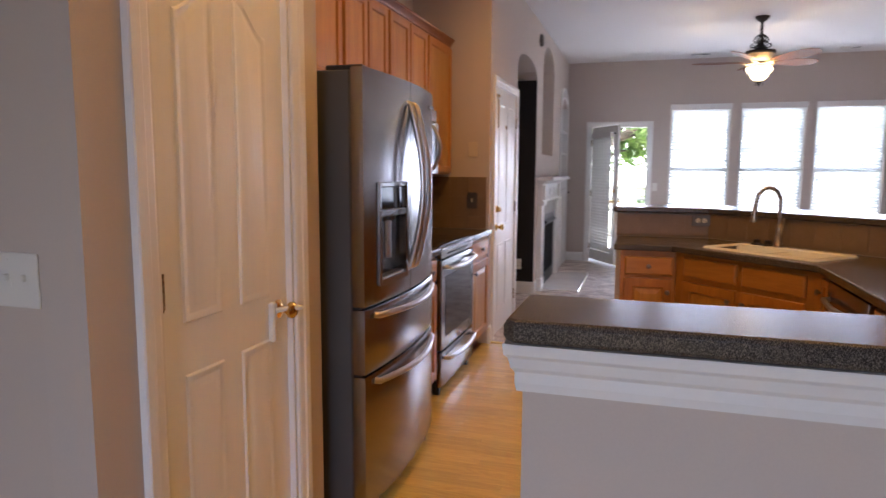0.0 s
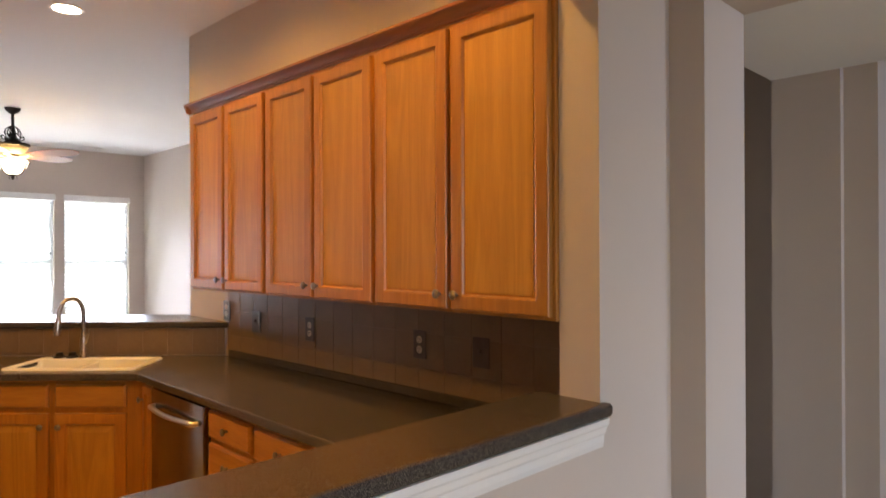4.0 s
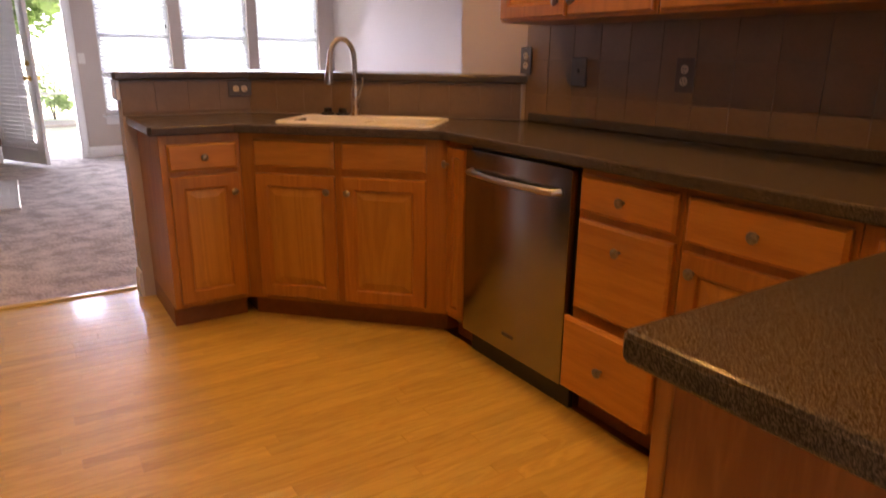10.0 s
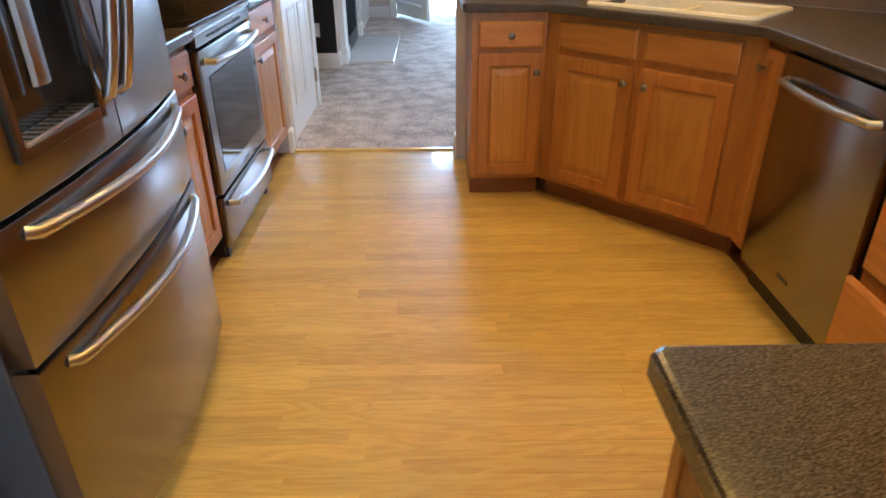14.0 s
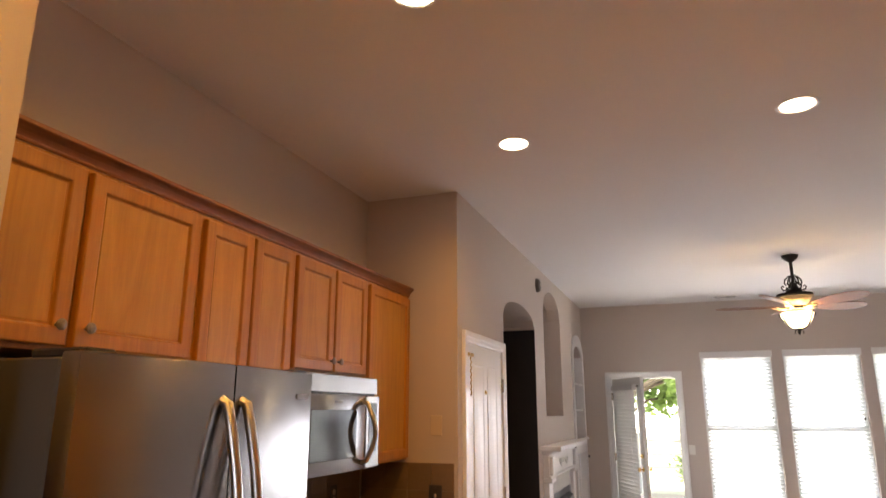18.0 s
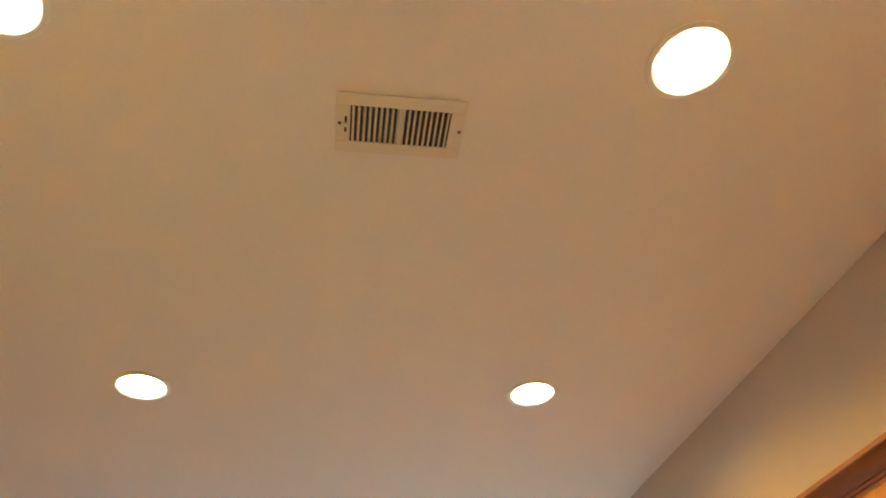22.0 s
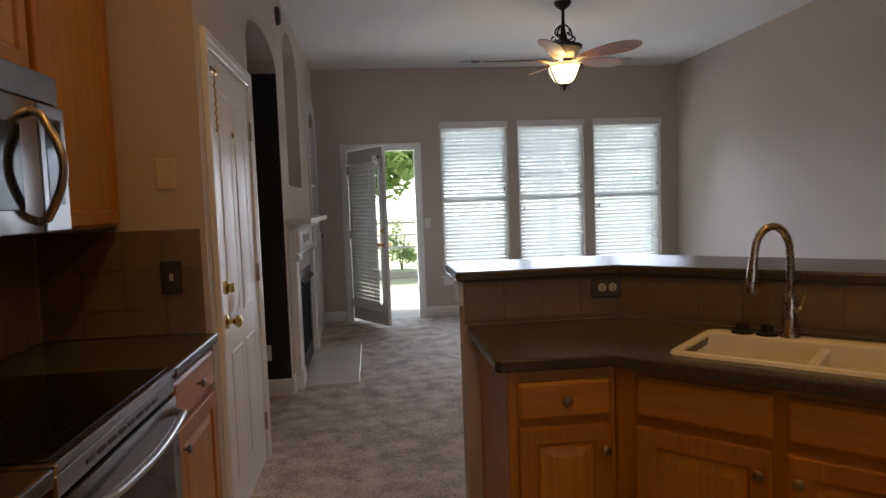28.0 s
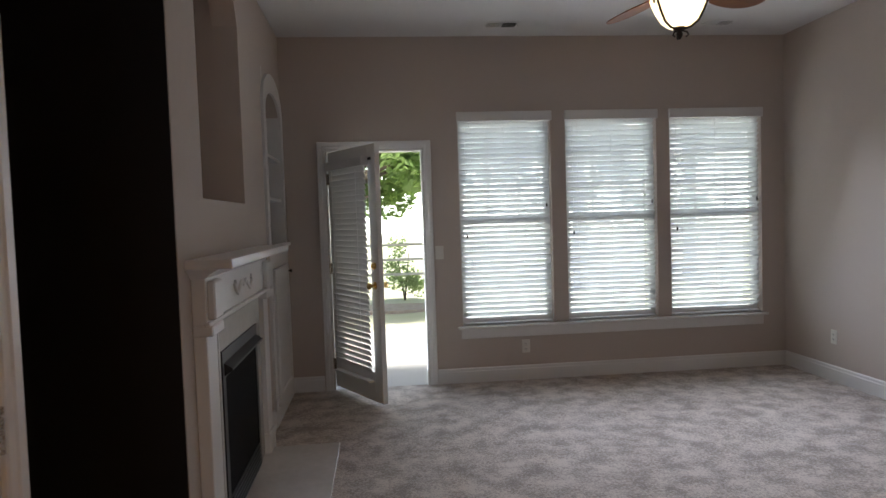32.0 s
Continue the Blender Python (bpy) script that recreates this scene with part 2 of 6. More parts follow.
PEWTER = surf("dark_pewter_knob", (0.15, 0.135, 0.115), (0.38, 0.345, 0.30), 0.012, 300, rough=0.3, rough2=0.5, bump=0.3, metal=1.0)
BRASS = surf("polished_brass", (0.72, 0.48, 0.16), (0.80, 0.56, 0.22), 0.1, 60, rough=0.14, rough2=0.24, metal=1.0)
NICKEL = surf("warm_brushed_nickel", (0.42, 0.36, 0.29), (0.50, 0.44, 0.36), 0.1, 200, rough=0.22, rough2=0.32, metal=1.0)
BLACK = surf("black_enamel", (0.010, 0.010, 0.011), (0.018, 0.018, 0.019), 0.3, 120, rough=0.25, rough2=0.4)
GLASS_BLACK = surf("black_glass", (0.006, 0.006, 0.007), (0.010, 0.010, 0.011), 0.5, 60, rough=0.05, rough2=0.09)
IRON = surf("dark_bronze_iron", (0.020, 0.015, 0.012), (0.040, 0.031, 0.024), 0.05, 150, rough=0.45, rough2=0.6, metal=0.6, bump=0.15)
PORCELAIN = surf("cream_sink_enamel", (0.78, 0.765, 0.69), (0.82, 0.805, 0.73), 0.3, 40, rough=0.15, rough2=0.22)
PLASTIC = plain("white_plastic_plate", (0.74, 0.72, 0.66), 0.35)
ALMOND = plain("almond_plastic_plate", (0.62, 0.53, 0.40), 0.4)
BRONZE_PLATE = surf("pewter_cover_plate", (0.10, 0.085, 0.07), (0.15, 0.13, 0.11), 0.05, 150, rough=0.35, rough2=0.5, metal=0.8, bump=0.1)
SOOT = surf("dull_black_fire_screen", (0.008, 0.008, 0.008), (0.016, 0.015, 0.015), 0.1, 500, rough=0.75, rough2=0.9, bump=0.2, spec=0.12)
SLOT = plain("dark_slot", (0.015, 0.014, 0.013), 0.6)
MARBLE = surf("pale_hearth_marble", (0.62, 0.60, 0.57), (0.78, 0.76, 0.73), 0.35, 25, rough=0.08, rough2=0.14, detail=7)
BLADE = wood("cherry_fan_blade", (0.27, 0.092, 0.024), (0.17, 0.054, 0.014), "x", rough=0.42, coat=0.0)
FANBODY = surf("antique_gold_fan_body", (0.44, 0.34, 0.22), (0.60, 0.49, 0.34), 0.05, 90, rough=0.35, rough2=0.5, metal=0.5, bump=0.2)
DISC = plain("lamp_lens", (1.0, 0.86, 0.62), 0.5, emit=4.0)
VENTM = surf("cream_vent_enamel", (0.66, 0.62, 0.54), (0.71, 0.67, 0.59), 0.2, 90, rough=0.45, rough2=0.55)
CONCRETE = surf("pale_patio_concrete", (0.50, 0.48, 0.45), (0.62, 0.60, 0.57), 0.8, 90, rough=0.85, rough2=0.95, bump=0.3)
GRASSM = surf("dry_lawn_green", (0.42, 0.43, 0.27), (0.56, 0.55, 0.42), 1.1, 60, rough=0.9, rough2=1.0, bump=0.8)
MULCH = surf("brown_mulch", (0.32, 0.25, 0.20), (0.44, 0.37, 0.31), 0.1, 60, rough=0.95, bump=1.0)
BARK = surf("grey_bark", (0.09, 0.07, 0.05), (0.16, 0.13, 0.10), 0.1, 40, stretch=(1, 1, 0.3), rough=0.9, bump=1.0)
LEAF = surf("maple_leaf", (0.12, 0.19, 0.06), (0.24, 0.34, 0.12), 0.5, 20, rough=0.5, rough2=0.65)
HEDGE = surf("shrub_leaf", (0.22, 0.27, 0.16), (0.34, 0.39, 0.26), 0.3, 25, rough=0.55, rough2=0.7)

# blinds let part of the daylight through
SLATM, nt_, p_, links_ = nodes_of("white_blind_slat")
p_.inputs["Base Color"].default_value, p_.inputs["Roughness"].default_value = (0.80, 0.80, 0.78, 1), 0.4
tl_, mx_ = nt_.nodes.new("ShaderNodeBsdfTranslucent"), nt_.nodes.new("ShaderNodeMixShader")
tl_.inputs["Color"].default_value = (0.86, 0.88, 0.87, 1)
mx_.inputs[0].default_value = 0.58
links_.new(p_.outputs[0], mx_.inputs[1]), links_.new(tl_.outputs[0], mx_.inputs[2])
links_.new(mx_.outputs[0], nt_.nodes["Material Output"].inputs["Surface"])

for m_ in (LEAF, HEDGE):
    N_, p_ = m_.node_tree.nodes, m_.node_tree.nodes["Principled BSDF"]
    tl_, mx_ = N_.new("ShaderNodeBsdfTranslucent"), N_.new("ShaderNodeMixShader")
    tl_.inputs["Color"].default_value = (0.40, 0.55, 0.20, 1)
    mx_.inputs[0].default_value = 0.5
    m_.node_tree.links.new(p_.outputs[0], mx_.inputs[1]), m_.node_tree.links.new(tl_.outputs[0], mx_.inputs[2])
    m_.node_tree.links.new(mx_.outputs[0], N_["Material Output"].inputs["Surface"])

# frosted bowl lit from within
BOWL, nt_, p_, links_ = nodes_of("amber_frosted_bowl")
p_.inputs["Base Color"].default_value, p_.inputs["Roughness"].default_value = (0.9, 0.82, 0.64, 1), 0.35
p_.inputs["Emission Color"].default_value, p_.inputs["Emission Strength"].default_value = (1.0, 0.78, 0.46, 1), 1.6

GLASS, nt_, p_, links_ = nodes_of("clear_glass")
p_.inputs["Base Color"].default_value, p_.inputs["Roughness"].default_value = (1, 1, 1, 1), 0.0
p_.inputs["Transmission Weight"].default_value, p_.inputs["IOR"].default_value = 1.0, 1.05


# ---- mesh helpers ----
INV = {}


def thing(name, label, category, at=None, group="", world=True, kind=""):
    """An Empty at the base of a thing. Its parts are drawn in world metres, or in its own if world is False."""
    ob = new(name)
    ob.empty_display_size = 0.1
    m = at if isinstance(at, Matrix) else Matrix.Translation(at or (0, 0, 0))
    ob.matrix_world = m
    INV[ob] = m.inverted() if world else Matrix()
    return tagged(ob, label, category, group, kind)


def part(name, bm, mat, parent=None, label="", smooth=False):
    """Links a bmesh as one mesh object under a thing or a part."""
    me = bpy.data.meshes.new(name)
    bmesh.ops.recalc_face_normals(bm, faces=bm.faces)
    bm.to_mesh(me)
    bm.free()
    if smooth:
        me.polygons.foreach_set("use_smooth", [True] * len(me.polygons))
        me.set_sharp_from_angle(angle=radians(38))
    me.materials.append(mat)
    ob = new(name, me)
    if parent is not None:
        ob.parent = parent
        ob.matrix_parent_inverse = INV.get(parent, Matrix())
    if label:
        ob["label"] = label
    return ob


def shared(name, me, parent, m):
    """One more object on a mesh that already stands, as a part at m."""
    ob = new(name, me)
    ob.parent = parent
    ob.matrix_parent_inverse = INV.get(parent, Matrix())
    ob.matrix_basis = m
    return ob


def setting(name, bm, mat, label, category, smooth=False):
    return tagged(part(name, bm, mat, smooth=smooth), label, category, kind="structure")


def box(bm, x0, y0, z0, x1, y1, z1, bev=0.0, m=None, seg=1):
    r = bmesh.ops.create_cube(bm, size=1.0)
    vs = r["verts"]
    for v in vs:
        v.co = Vector(((x0 + x1) / 2 + v.co.x * (x1 - x0), (y0 + y1) / 2 + v.co.y * (y1 - y0), (z0 + z1) / 2 + v.co.z * (z1 - z0)))
    if bev:
        es = list({e for v in vs for e in v.link_edges})
        out = bmesh.ops.bevel(bm, geom=es, offset=bev, segments=seg, affect="EDGES", profile=0.6)
        vs = list({v for f in out["faces"] for v in f.verts} | {v for v in vs if v.is_valid})
    if m is not None:
        bmesh.ops.transform(bm, matrix=m, verts=[v for v in vs if v.is_valid])
    return bm


def bx(*a, **k):
    return box(bmesh.new(), *a, **k)


def prism(bm, pts, z0, z1, m=None, bev=0.0, seg=2):
    """An upright prism on a plan outline."""
    lo = [bm.verts.new((x, y, z0)) for x, y in pts]
    hi = [bm.verts.new((x, y, z1)) for x, y in pts]
    n = len(pts)
    bm.faces.new(lo[::-1])
    top = bm.faces.new(hi)
    for i in range(n):
        bm.faces.new((lo[i], lo[(i + 1) % n], hi[(i + 1) % n], hi[i]))
    vs = lo + hi
    if bev:
        bmesh.ops.recalc_face_normals(bm, faces=bm.faces)
        es = list({e for v in vs for e in v.link_edges if abs(e.verts[0].co.z - e.verts[1].co.z) < 1e-6})
        out = bmesh.ops.bevel(bm, geom=es, offset=bev, segments=seg, affect="EDGES", profile=0.5)
        vs = list({v for f in out["faces"] for v in f.verts} | {v for v in vs if v.is_valid})
    if m is not None:
        bmesh.ops.transform(bm, matrix=m, verts=[v for v in vs if v.is_valid])
    return bm


def lathe(bm, prof, n=16, m=None, caps=True):
    """A turned shape about z from (radius, height) pairs."""
    rings = []
    for r, z in prof:
        rings.append([bm.verts.new((r * math.cos(2 * math.pi * i / n), r * math.sin(2 * math.pi * i / n), z)) for i in range(n)])
    for a, b in zip(rings, rings[1:]):
        for i in range(n):
            bm.faces.new((a[i], a[(i + 1) % n], b[(i + 1) % n], b[i]))
    if caps:
        bm.faces.new(rings[0][::-1]), bm.faces.new(rings[-1])
    if m is not None:
        bmesh.ops.transform(bm, matrix=m, verts=[v for r in rings for v in r])
    return bm


def tube(bm, pts, r, n=8, m=None, flat=1.0):
    """A round bar along points; r may be one radius or one for each point."""
    pts = [Vector(p) for p in pts]
    rs = r if isinstance(r, (list, tuple)) else [r] * len(pts)
    rings, ref = [], None
    for i, p in enumerate(pts):
        d = (pts[min(i + 1, len(pts) - 1)] - pts[max(i - 1, 0)]).normalized()
        if ref is None:
            ref = Vector((0, 0, 1)) if abs(d.z) < 0.9 else Vector((1, 0, 0))
        u = (ref - d * ref.dot(d)).normalized()
        ref = u
        w = d.cross(u)
        rings.append([bm.verts.new(p + (u * math.cos(2 * math.pi * k / n) * flat + w * math.sin(2 * math.pi * k / n)) * rs[i]) for k in range(n)])
    for a, b in zip(rings, rings[1:]):
        for i in range(n):
            bm.faces.new((a[i], a[(i + 1) % n], b[(i + 1) % n], b[i]))
    bm.faces.new(rings[0][::-1]), bm.faces.new(rings[-1])
    if m is not None:
        bmesh.ops.transform(bm, matrix=m, verts=[v for q in rings for v in q])
    return bm


def loft(bm, rings, m=None, caps=True):
    """Skins closed outlines of equal length, given as lists of (x, y, z)."""
    rs = [[bm.verts.new(p) for p in ring] for ring in rings]
    n = len(rs[0])
    for a, b in zip(rs, rs[1:]):
        for i in range(n):
            bm.faces.new((a[i], a[(i + 1) % n], b[(i + 1) % n], b[i]))
    if caps:
        bm.faces.new(rs[0][::-1]), bm.faces.new(rs[-1])
    if m is not None:
        bmesh.ops.transform(bm, matrix=m, verts=[v for r in rs for v in r])
    return bm


def rect(w0, h0, w1, h1, d):
    return [(w0, -d, h0), (w1, -d, h0), (w1, -d, h1), (w0, -d, h1)]


def cabinet_door(parent, w, h, t=0.021, raised=True, mats=None, name="door", stile=0.0):
    """A framed cabinet door in its own metres with its panel: x across, z up, its face at -y."""
    frame_m, panel_m = mats or (OAK, OAK_PANEL)
    s = stile or min(0.056 if raised else 0.049, w * 0.3, h * 0.3)
    r = [rect(0, 0, w, h, -0.0), rect(0, 0, w, h, t - 0.005), rect(0.002, 0.002, w - 0.002, h - 0.002, t - 0.0015), rect(0.005, 0.005, w - 0.005, h - 0.005, t)]
    for i, d in ((s - 0.004, t), (s, t - 0.002), (s + 0.004, t - 0.0095), (s + 0.009, t - 0.0105)):
        r.append(rect(i, i, w - i, h - i, d))
    d = part(name, loft(bmesh.new(), r), frame_m, parent)
    g = s + 0.010
    q = [rect(g, g, w - g, h - g, t - 0.011), rect(g, g, w - g, h - g, t - 0.0095)]
    if raised and w > 0.2 and h > 0.22:
        for i, z in ((g + 0.007, t - 0.009), (g + 0.030, t - 0.0025), (g + 0.032, t - 0.002)):
            q.append(rect(i, i, w - i, h - i, z))
    else:
        q.append(rect(g + 0.002, g + 0.002, w - g - 0.002, h - g - 0.002, t - 0.0085))
    part("door_panel", loft(bmesh.new(), q), panel_m, d)
    return d


def drawer_bm(w, h, t=0.02):
    return loft(bmesh.new(), [rect(0, 0, w, h, 0), rect(0, 0, w, h, t - 0.008), rect(0.010, 0.010, w - 0.010, h - 0.010, t)])


KNOB = [(0.0055, 0.0), (0.0055, 0.012), (0.008, 0.015), (0.0155, 0.019), (0.0165, 0.024), (0.012, 0.028), (0.004, 0.030)]


def knob_part(parent, m):
    """A small pewter knob whose stem leaves along m's -y."""
    bm = lathe(bmesh.new(), KNOB, 10, m @ pose(0, 0, 0, 90, 0, 0))
    return part("knob", bm, PEWTER, parent, "dark pewter knob", smooth=True)


def wall_bm(length, height, t, openings, m, n=14):
    """A wall along x from 0 to length, its thickness towards +y. Openings are (x0, x1, z0, z1, rise of the arch)."""
    cuts = {0.0, length}
    for a, b, z0, z1, rise in openings:
        k = n if rise else 1
        cuts |= {a + (b - a) * i / k for i in range(k + 1)}
    cuts = sorted(cuts)
    bm = bmesh.new()

    def top_of(o, x):
        a, b, z0, z1, rise = o
        if not rise:
            return z1
        half = (b - a) / 2
        q = max(0.0, 1 - ((x - (a + b) / 2) / half) ** 2)
        return z1 + rise * math.sqrt(q)
    for x0, x1 in zip(cuts, cuts[1:]):
        spans, mid = [], (x0 + x1) / 2
        lo = (0.0, 0.0)
        for o in sorted((o for o in openings if o[0] < mid < o[1]), key=lambda o: o[2]):
            if o[2] > lo[0] + 1e-6:
                spans.append((lo, (o[2], o[2])))
            lo = (top_of(o, x0), top_of(o, x1))
        spans.append((lo, (height, height)))
        for (a0, a1), (b0, b1) in spans:
            f = [bm.verts.new((x, y, z)) for y in (0, t) for x, z in ((x0, a0), (x1, a1), (x1, b1), (x0, b0))]
            for q in ((0, 1, 2, 3), (7, 6, 5, 4), (0, 4, 5, 1), (1, 5, 6, 2), (2, 6, 7, 3), (3, 7, 4, 0)):
                bm.faces.new([f[i] for i in q])
    bmesh.ops.remove_doubles(bm, verts=bm.verts, dist=1e-5)
    bm.verts.index_update()
    seen = {}
    for f in bm.faces:
        seen.setdefault(frozenset(v.index for v in f.verts), []).append(f)
    bmesh.ops.delete(bm, geom=[f for fs in seen.values() if len(fs) > 1 for f in fs], context="FACES_ONLY")
    bmesh.ops.transform(bm, matrix=m, verts=bm.verts)
    return bm


# ---- the large structure ----
XL, XR, YN, XK, XKL, YR = -1.40, 3.05, 6.0, 1.20, -2.03, 0.77   # west, east, north, kitchen right, kitchen left, return wall
SLANT = 0.027                                                   # the long counter's wall runs a little askew
YD0, YD1 = -3.17, -3.035                                        # wall between dining room and kitchen

setting("ceiling", bx(-3.8, -7.6, CZ, 5.6, 6.2, CZ + 0.12), CEIL, "smooth white painted ceiling over kitchen and living room", "ceiling")
setting("subfloor", bx(-3.8, -7.6, -0.12, 5.6, 0.80, -0.014), SHADED_OAK, "dark subfloor under the oak strips", "floor")
bm = bmesh.new()
nx, ny = 60, 70
grid = [[bm.verts.new((XL - 0.7 + (XR - XL + 0.7) * i / nx, 0.80 + (YN + 0.02 - 0.80) * j / ny, 0.006 + 0.004 * noise.noise((i * 0.9, j * 0.9, 0)))) for i in range(nx + 1)] for j in range(ny + 1)]
for j in range(ny):
    for i in range(nx):
        bm.faces.new((grid[j][i], grid[j][i + 1], grid[j + 1][i + 1], grid[j + 1][i]))
box(bm, XL - 0.7, 0.80, -0.12, XR, YN, -0.01)
setting("carpet_floor", bm, CARPET, "mottled beige cut-pile carpet with vacuum marks", "carpet", smooth=True)

wins = [(a - XL + 0.12, b - XL + 0.12, 0.50, 2.315, 0) for a, b in WINS]
setting("wall_north", wall_bm(XR - XL + 0.24, CZ, 0.14, [(-1.04 - XL + 0.12, -0.225 - XL + 0.12, 0.0, 2.04, 0)] + wins, pose(XL - 0.12, YN, 0)), PAINT, "greige painted wall with three windows and a patio door", "wall")
setting("wall_west", wall_bm(YN - YR, CZ, 0.14, [(0.93 - YR, 1.775 - YR, 0, 2.04, 0), (1.865 - YR, 3.015 - YR, 0, 2.35, 0.155), (3.43 - YR, 4.37 - YR, 1.567, 2.60, 0.24), (5.13 - YR, 5.89 - YR, 0.12, 2.27, 0.18)], pose(XL, YR, 0, 0, 0, 90)), PAINT, "greige painted wall with arched openings above and beside the fireplace", "wall")
setting("wall_east", bx(XR, 0.025, 0, XR + 0.12, YN, CZ), PAINT, "plain greige painted living room wall", "wall")
setting("wall_south", bx(XK + 0.12, 0.025, 0, XR, 0.145, CZ), PAINT, "plain greige painted wall behind the bar", "wall")
setting("wall_return", bx(XKL - 0.12, YR, 0, XL - 0.14, YR + 0.12, CZ), PAINT, "greige painted end wall of the range counter", "wall")
setting("wall_kitchen_left", bx(XKL - 0.12, -2.155, 0, XKL, YR, CZ), PAINT, "greige painted wall behind fridge and range", "wall")
setting("wall_kitchen_right", prism(bmesh.new(), [(XK, 0.145), (XK, -0.405), (XK + SLANT * (-0.405 - YD1), YD1), (XK + 0.16, YD1), (XK + 0.12, -0.405), (XK + 0.12, 0.145)], 0, CZ), PAINT, "greige painted wall behind the long counter", "wall")
PZ = 2.453          # top of the pantry box
setting("wall_pantry", wall_bm(-YD0 - 2.26, PZ, 0.12, [(-YD0 - 2.965, -YD0 - 2.345, 0, 2.04, 0)], pose(-1.335, YD0, 0, 0, 0, 90)), PAINT, "greige painted pantry wall with a door", "wall")
setting("wall_pantry_end", bx(XKL, -2.26, 0, -1.335, -2.155, PZ), PAINT, "greige painted wall end beside the fridge", "wall")
setting("pantry_lid", bx(XKL, YD1, PZ - 0.06, -1.455, -2.26, PZ - 0.002), PAINT, "greige painted flat top of the pantry box", "ceiling")
setting("wall_pantry_back", bx(XKL - 0.12, YD1, 0, XKL, -2.155, CZ), PAINT, "plain pantry back wall", "wall")
bm = wall_bm(3.6 - 1.455, CZ, 0.16, [], pose(-3.6, YD0, 0))
setting("wall_dining_front", bm, PAINT, "greige painted dining room wall", "wall")
setting("wall_header", bx(-1.335, YD0, 2.335, 0.918, YD1, CZ), PAINT, "greige painted header over the wide kitchen opening", "wall")
setting("wall_jamb", bx(0.918, YD0, 0, 1.34, YD1, CZ), PAINT, "greige painted wall end of the wide opening", "wall")
setting("wall_half", bx(-0.428, YD0, 0, 0.918, -2.99, 1.084), PAINT, "greige painted half wall under the bar ledge", "half wall")
setting("wall_dining_left", bx(-3.72, -7.4, 0, -3.6, YD1, CZ), PAINT, "plain greige dining room wall", "wall")
setting("wall_dining_back", wall_bm(5.2, CZ, 0.14, [(2.65, 4.15, 0.75, 2.25, 0)], pose(-3.6, -7.54, 0)), PAINT, "plain greige dining room wall with a window opening", "wall")
setting("wall_dining_right", wall_bm(4.13, CZ, 0.32, [(0.115, 2.4, 0, 2.36, 0)], pose(1.34, YD0, 0, 0, 0, -90)), PAINT, "greige painted wall with a wide cased opening to the foyer", "wall")
setting("wall_foyer_nook", bx(1.66, -2.67, 0, 3.02, -2.55, CZ), PAINT, "greige painted foyer wall in shade", "wall")
setting("wall_foyer_recess", bx(3.02, -3.03, 0, 3.14, -2.40, CZ), PAINT, "greige painted back of the foyer recess", "wall")
setting("wall_foyer_pier", bx(2.68, -3.325, 0, 3.14, -3.03, CZ), PAINT, "greige painted foyer pier with a white baseboard", "wall")
setting("wall_foyer_face", bx(2.725, -3.46, 0, 3.14, -3.326, CZ), PAINT, "greige painted foyer wall set back from the pier", "wall")
setting("foyer_rug_floor", bx(1.67, -3.06, 0.0005, 3.019, -2.671, 0.008), CARPET, "beige carpet in the foyer recess", "carpet")
setting("wall_foyer_far", bx(5.3, -7.4, 0, 5.42, -2.4, CZ), PAINT, "pale greige far foyer wall", "wall")
setting("wall_foyer_back", bx(3.14, -2.52, 0, 5.3, -2.4, CZ), PAINT, "plain foyer wall", "wall")
setting("wall_foyer_south", bx(1.66, -7.54, 0, 5.42, -7.4, CZ), PAINT, "plain foyer wall", "wall")
setting("foyer_soffit", bx(1.66, -4.4, 2.365, 2.68, -3.03, 2.55), CEIL, "white painted stair soffit", "ceiling")
setting("wainscot", bx(5.27, -5.2, 0, 5.3, -2.52, 1.12, 0.004), TRIM, "white panelled wainscot on the far foyer wall", "wainscot")

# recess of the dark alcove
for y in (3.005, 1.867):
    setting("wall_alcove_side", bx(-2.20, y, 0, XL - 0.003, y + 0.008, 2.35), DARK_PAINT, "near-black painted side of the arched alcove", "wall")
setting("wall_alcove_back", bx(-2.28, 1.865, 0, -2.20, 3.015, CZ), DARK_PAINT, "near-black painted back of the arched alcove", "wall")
setting("alcove_side", bx(-2.28, 3.02, 0, XL - 0.14, 3.08, CZ), PAINT, "back of the alcove side wall", "wall")
bm = bmesh.new()
arch = [(2.44 + 0.575 * math.cos(math.pi * i / 18), 2.35 + 0.155 * math.sin(math.pi * i / 18)) for i in range(19)]
for (ya, za), (yb, zb) in zip(arch, arch[1:]):
    v = [bm.verts.new(c) for c in ((-2.20, ya, za), (-2.20, yb, zb), (XL - 0.14, yb, zb), (XL - 0.14, ya, za), (-2.20, ya, za + 0.05), (-2.20, yb, zb + 0.05), (XL - 0.14, yb, zb + 0.05), (XL - 0.14, ya, za + 0.05))]
    for q in ((0, 1, 2, 3), (7, 6, 5, 4), (0, 4, 5, 1), (2, 6, 7, 3)):
        bm.faces.new([v[i] for i in q])
setting("alcove_vault", bm, PAINT, "greige barrel-vaulted soffit of the alcove", "ceiling")
